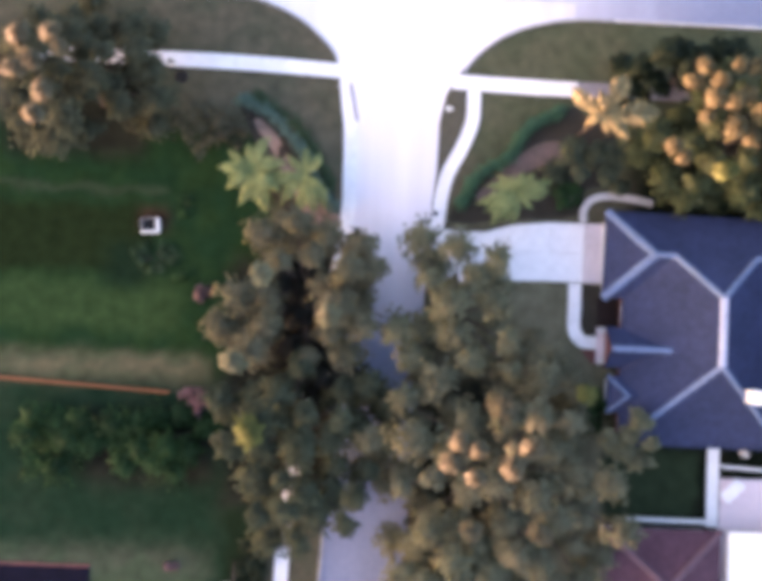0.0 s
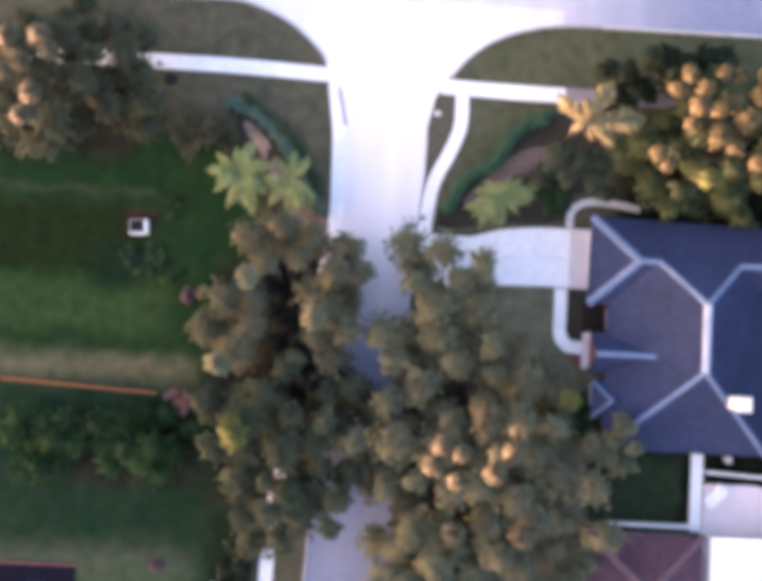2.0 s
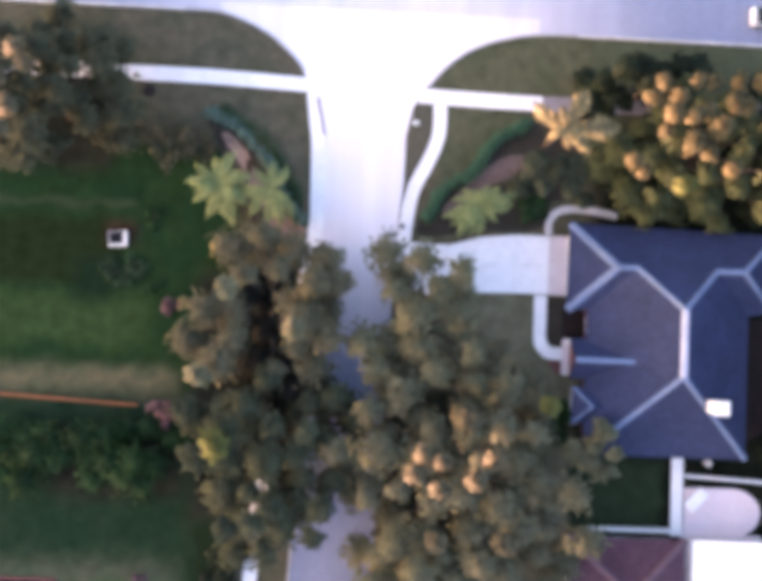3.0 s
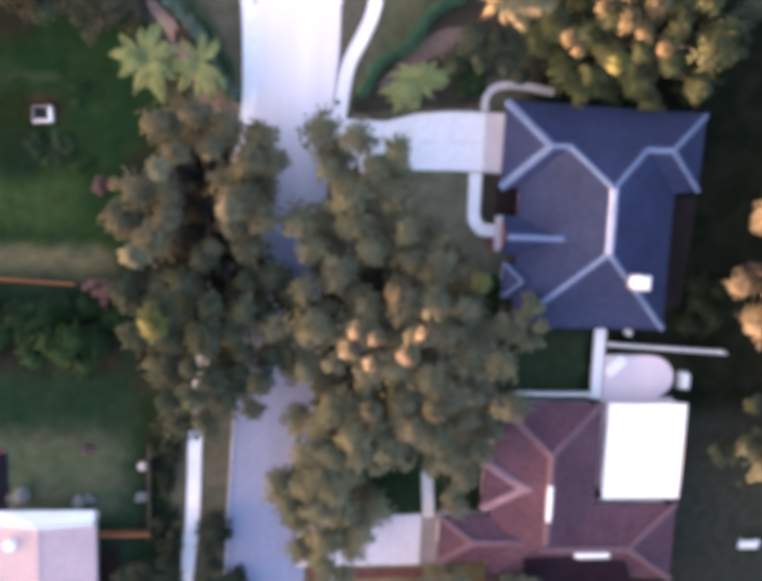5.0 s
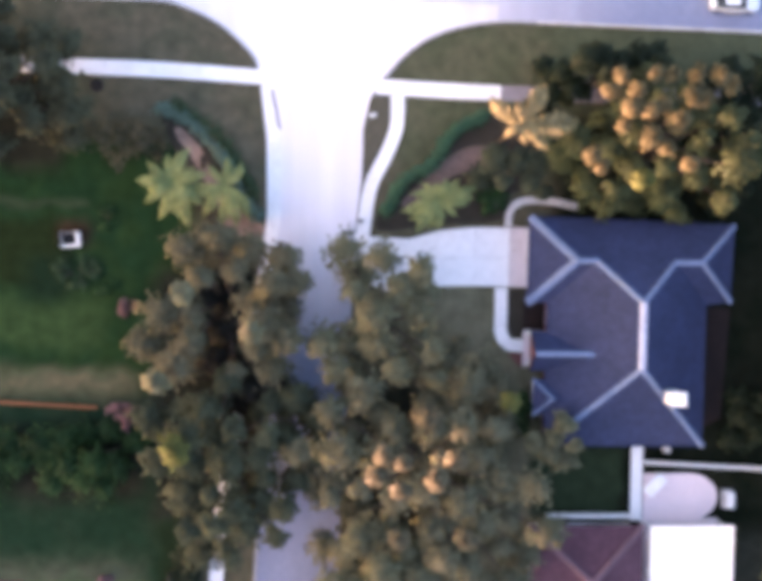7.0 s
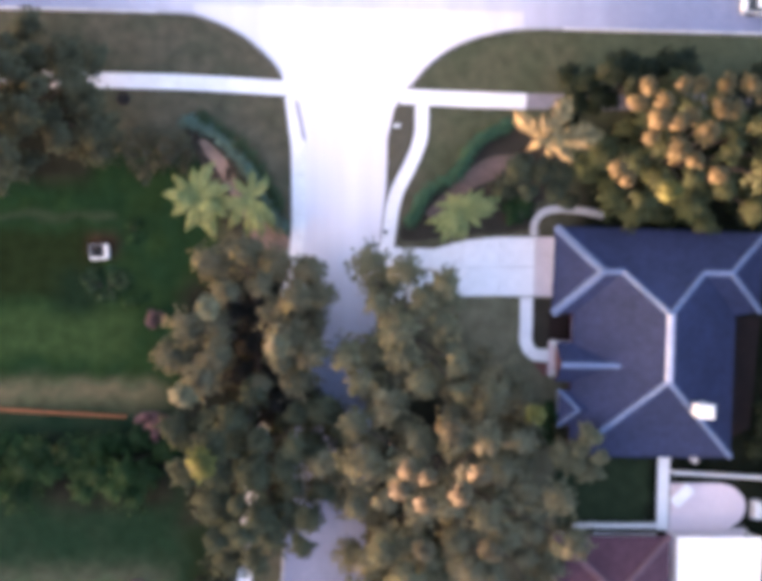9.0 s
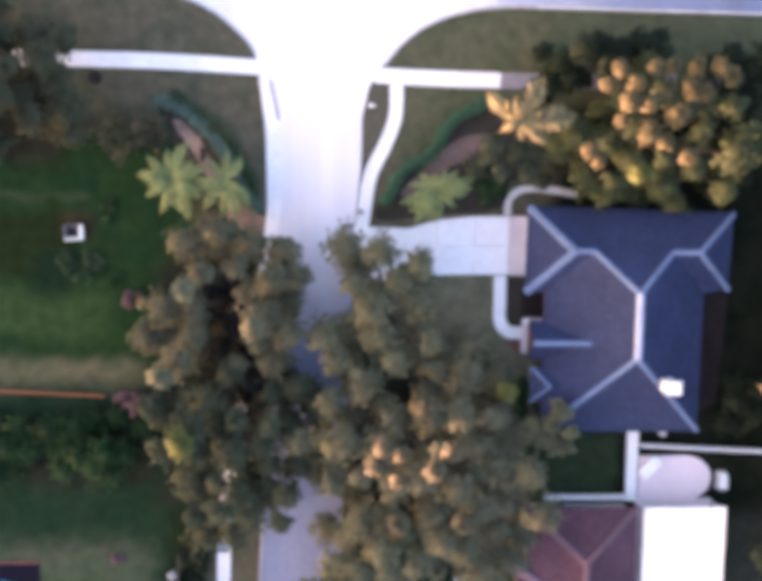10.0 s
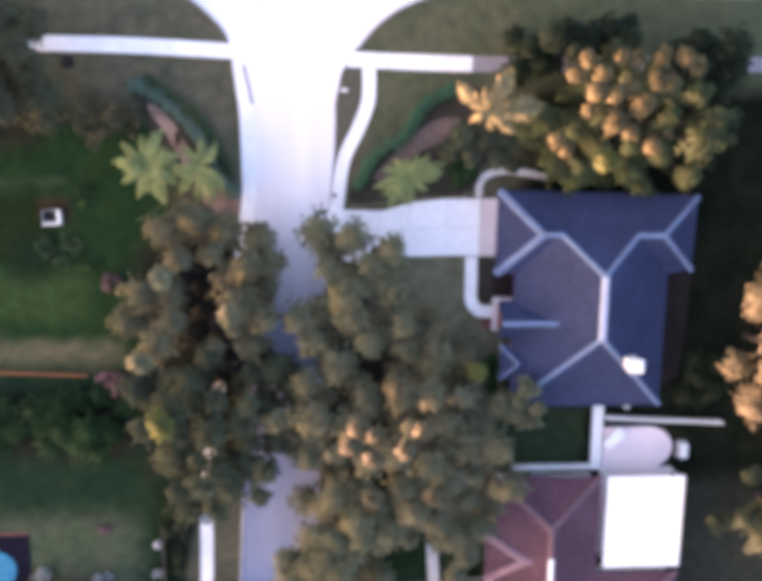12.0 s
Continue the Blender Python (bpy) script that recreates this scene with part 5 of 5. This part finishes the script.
palm("tall_palm", 17.9, 15.8, 10.0, [(135, 3.3), (60, 3.9), (7, 4.8), (324, 2.9), (215, 1.7), (95, 2.0), (290, 1.6), (345, 2.0)], "tall palm with low sun painted tan into its fronds", 34, leaves="tan", broad=0.24)

shrub("shrub", -17.2, -12.3, 5.0, 3.6, 3.2, "dense dark green shrub mass", 41, clump=1.3, gap=1.5, per=220, leaf=0.4)
shrub("shrub", -25.8, -12.6, 3.6, 3.2, 3.0, "dense dark green shrub mass", 42, clump=1.3, gap=1.5, per=220, leaf=0.4)
shrub("shrub", -14.4, 15.4, 2.8, 2.6, 2.8, "sparse brown leafed shrub on bare earth", 43, leaves="twig", per=30)
shrub("shrub", -11.8, 15.4, 1.4, 1.8, 1.8, "sparse brown leafed shrub on bare earth", 44, leaves="twig", per=30)
shrub("shrub", -13.9, 0.6, 0.7, 0.8, 1.1, "dusty pink flowering shrub on the lawn", 45, leaves="pinkleaf", clump=0.45, gap=0.6)
shrub("shrub", -13.8, -8.4, 1.6, 1.0, 1.4, "dusty pink flowering shrub on the lawn", 46, leaves="pinkleaf", clump=0.45, gap=0.6, per=45)
shrub("ground_cover", -18.4, 3.7, 2.5, 1.6, 0.4, "low grey green ground cover on the lawn", 69, leaves="cover", clump=0.5, gap=0.75, per=50, leaf=0.22)
shrub("shrub", -15.7, 8.3, 1.0, 1.2, 0.9, "low dark green bush on the lawn", 70, leaves="deep", clump=0.5, gap=0.7, per=60, leaf=0.24)
shrub("shrub", -15.8, 2.3, 1.2, 1.0, 0.9, "low dark green bush on the lawn", 72, leaves="deep", clump=0.5, gap=0.7, per=60, leaf=0.24)
manhole = thing("inspection_cover", -16.9, 19.9, 0, 0, "dark iron inspection cover in the verge grass", "cover")
part("ring", cyl(0.55, 0.53, 0.12, 24, (0, 0, -0.04)), M["dark"], manhole)
part("lid", cyl(0.44, 0.44, 0.04, 24, (0, 0, 0.07)), M["black"], manhole)
shrub("shrub", -4.3, -31.2, 1.5, 2.6, 1.8, "dull green shrub on the street verge", 48, leaves="dimgreen")
shrub("shrub", -9.9, -35.6, 2.9, 2.8, 2.8, "dull green shrub behind the brown fence", 49, leaves="dimgreen")
shrub("shrub", 20.9, -7.6, 1.1, 1.9, 1.9, "dark green shrub below the bay window", 52)
shrub("shrub", -21.5, -27.5, 0.7, 0.3, 0.9, "pale silvery shrub by the gable wall", 54, leaves="silver")
shrub("shrub", -16.0, -27.7, 1.4, 0.3, 0.9, "pale silvery shrub by the gable wall", 55, leaves="silver", clump=0.5, gap=0.7)
shrub("shrub", -10.9, -27.6, 0.3, 0.3, 0.6, "pale silvery shrub beside the brown fence", 59, leaves="silver", clump=0.3, gap=0.4)
shrub("shrub", -8.6, -23.4, 0.9, 3.6, 2.2, "dark green shrubs between fence and sidewalk", 64, leaves="shade")
shrub("shrub", -8.5, -31.6, 1.1, 3.0, 2.0, "dark green shrubs between fence and sidewalk", 65, leaves="shade")
shrub("shrub", 41.4, -8.6, 2.4, 2.8, 3.0, "green shrub mass behind the house, darkened as shade", 67, leaves="shade", clump=1.1, gap=1.3, per=160, leaf=0.36)
shrub("shrub", 17.6, 10.6, 1.4, 1.0, 1.5, "dark green shrub in the mulch bed", 57)


def hedge(name, pts, w, h, label, seed, leaves):
    rng = np.random.default_rng(seed)
    line = smooth_line(pts, 5)
    t = thing(name, line[0].x, line[0].y, 0, 0, label, "hedge")
    start = line[0]
    c = np.array([(p.x - start.x + rng.normal(0, 0.05), p.y - start.y + rng.normal(0, 0.05), h * 0.55 + rng.normal(0, 0.06)) for p in line])
    p, a, s, o = clump_leaves(c, np.full(len(c), w * 0.62), 130, 0.2, rng, h / w)
    leaf_mesh("foliage", p, a, s, 0.3, M[leaves], t, o)
    for q in c[::3]:
        part("stem", tube([(q[0], q[1], -0.05), (q[0], q[1], h * 0.6)], [0.05, 0.03], 5), M["bark"], t)


hedge("hedge", [(-9.9, 18.5), (-6.1, 15.5), (-4.5, 13.0), (-3.2, 10.7)], 1.15, 0.95, "clipped dark green hedge along the planting bed", 61, "darkhedge")
hedge("hedge", [(-11.3, 18.1), (-9.0, 17.0), (-6.2, 14.2), (-5.5, 13.0), (-4.1, 10.4), (-2.9, 8.9)], 1.2, 1.0, "clipped blue green hedge along the planting bed", 62, "bluehedge")
hedge("hedge", [(16.9, 18.2), (15.2, 17.5), (13.8, 16.5), (13.0, 15.1), (11.9, 13.6), (9.8, 12.4), (9.0, 11.0), (8.3, 9.7)], 1.1, 0.9, "winding clipped green hedge", 63, "hedge")


def urn(x, y):
    t = thing("garden_urn", x, y, 0, 0, "pale stone lidded garden urn on the yard grass", "urn")
    part("foot", cyl(0.24, 0.16, 0.16, 16, (0, 0, -0.03)), M["kerbstone"], t)
    part("bowl", cyl(0.16, 0.42, 0.5, 16, (0, 0, 0.13)), M["kerbstone"], t)
    part("lid", cyl(0.42, 0.12, 0.22, 16, (0, 0, 0.63)), M["kerbstone"], t)


def lidded_bin(x, y):
    t = thing("garden_bin", x, y, 0, 0, "small pale lidded bin on dark ground behind the house", "bin")
    part("body", cyl(0.24, 0.3, 0.75, 16, (0, 0, -0.02)), M["kerb"], t)
    lid = part("lid", cyl(0.33, 0.26, 0.09, 16, (0, 0, 0.73)), M["kerb"], t)
    part("knob", cyl(0.05, 0.04, 0.06, 8, (0, 0, 0.82)), M["kerb"], lid)


def propane_tank(x, y):
    t = thing("gas_tank", x, y, 0, 90, "small white upright gas tank beside the house wall", "tank")
    part("shell", cyl(0.26, 0.26, 1.0, 18, (0, 0, 0.05)), M["whitemetal"], t)
    part("dome", cyl(0.26, 0.12, 0.18, 18, (0, 0, 1.05)), M["whitemetal"], t)
    part("valve", cyl(0.06, 0.06, 0.16, 8, (0, 0, 1.22)), M["ridge"], t)
    part("base", box(-0.34, -0.34, -0.05, 0.34, 0.34, 0.06), M["kerbstone"], t)


urn(-10.7, -24.6)
lidded_bin(34.35, -11.35)
propane_tank(29.6, 10.9)
shrub("shrub", -15.6, -23.0, 0.5, 0.5, 0.5, "small pink flowering shrub on the yard", 58, leaves="pinkleaf", clump=0.3, gap=0.4)

# ---- unseen ring of far woods, added to keep the low sun off all but the crown tips ----


def far_woods():
    rng = np.random.default_rng(71)
    n = 3600
    a = rng.uniform(0, 6.2832, n)
    r = rng.uniform(128, 160, n)
    top = 20.0 + 0.8 * np.sin(5 * a) + 0.7 * np.sin(11 * a + 1)
    z = top * rng.random(n) ** 0.8
    c = np.stack([r * np.cos(a), r * np.sin(a), z], 1)
    p, d, s, o = clump_leaves(c, np.full(n, 5.0), 40, 3.2, rng)
    ob = leaf_mesh("far_woods", p, d, s, 0.35, M["olive"])
    tagged(ob, "unseen olive woods added to block the low sun", "woods", kind="stuff")


far_woods()
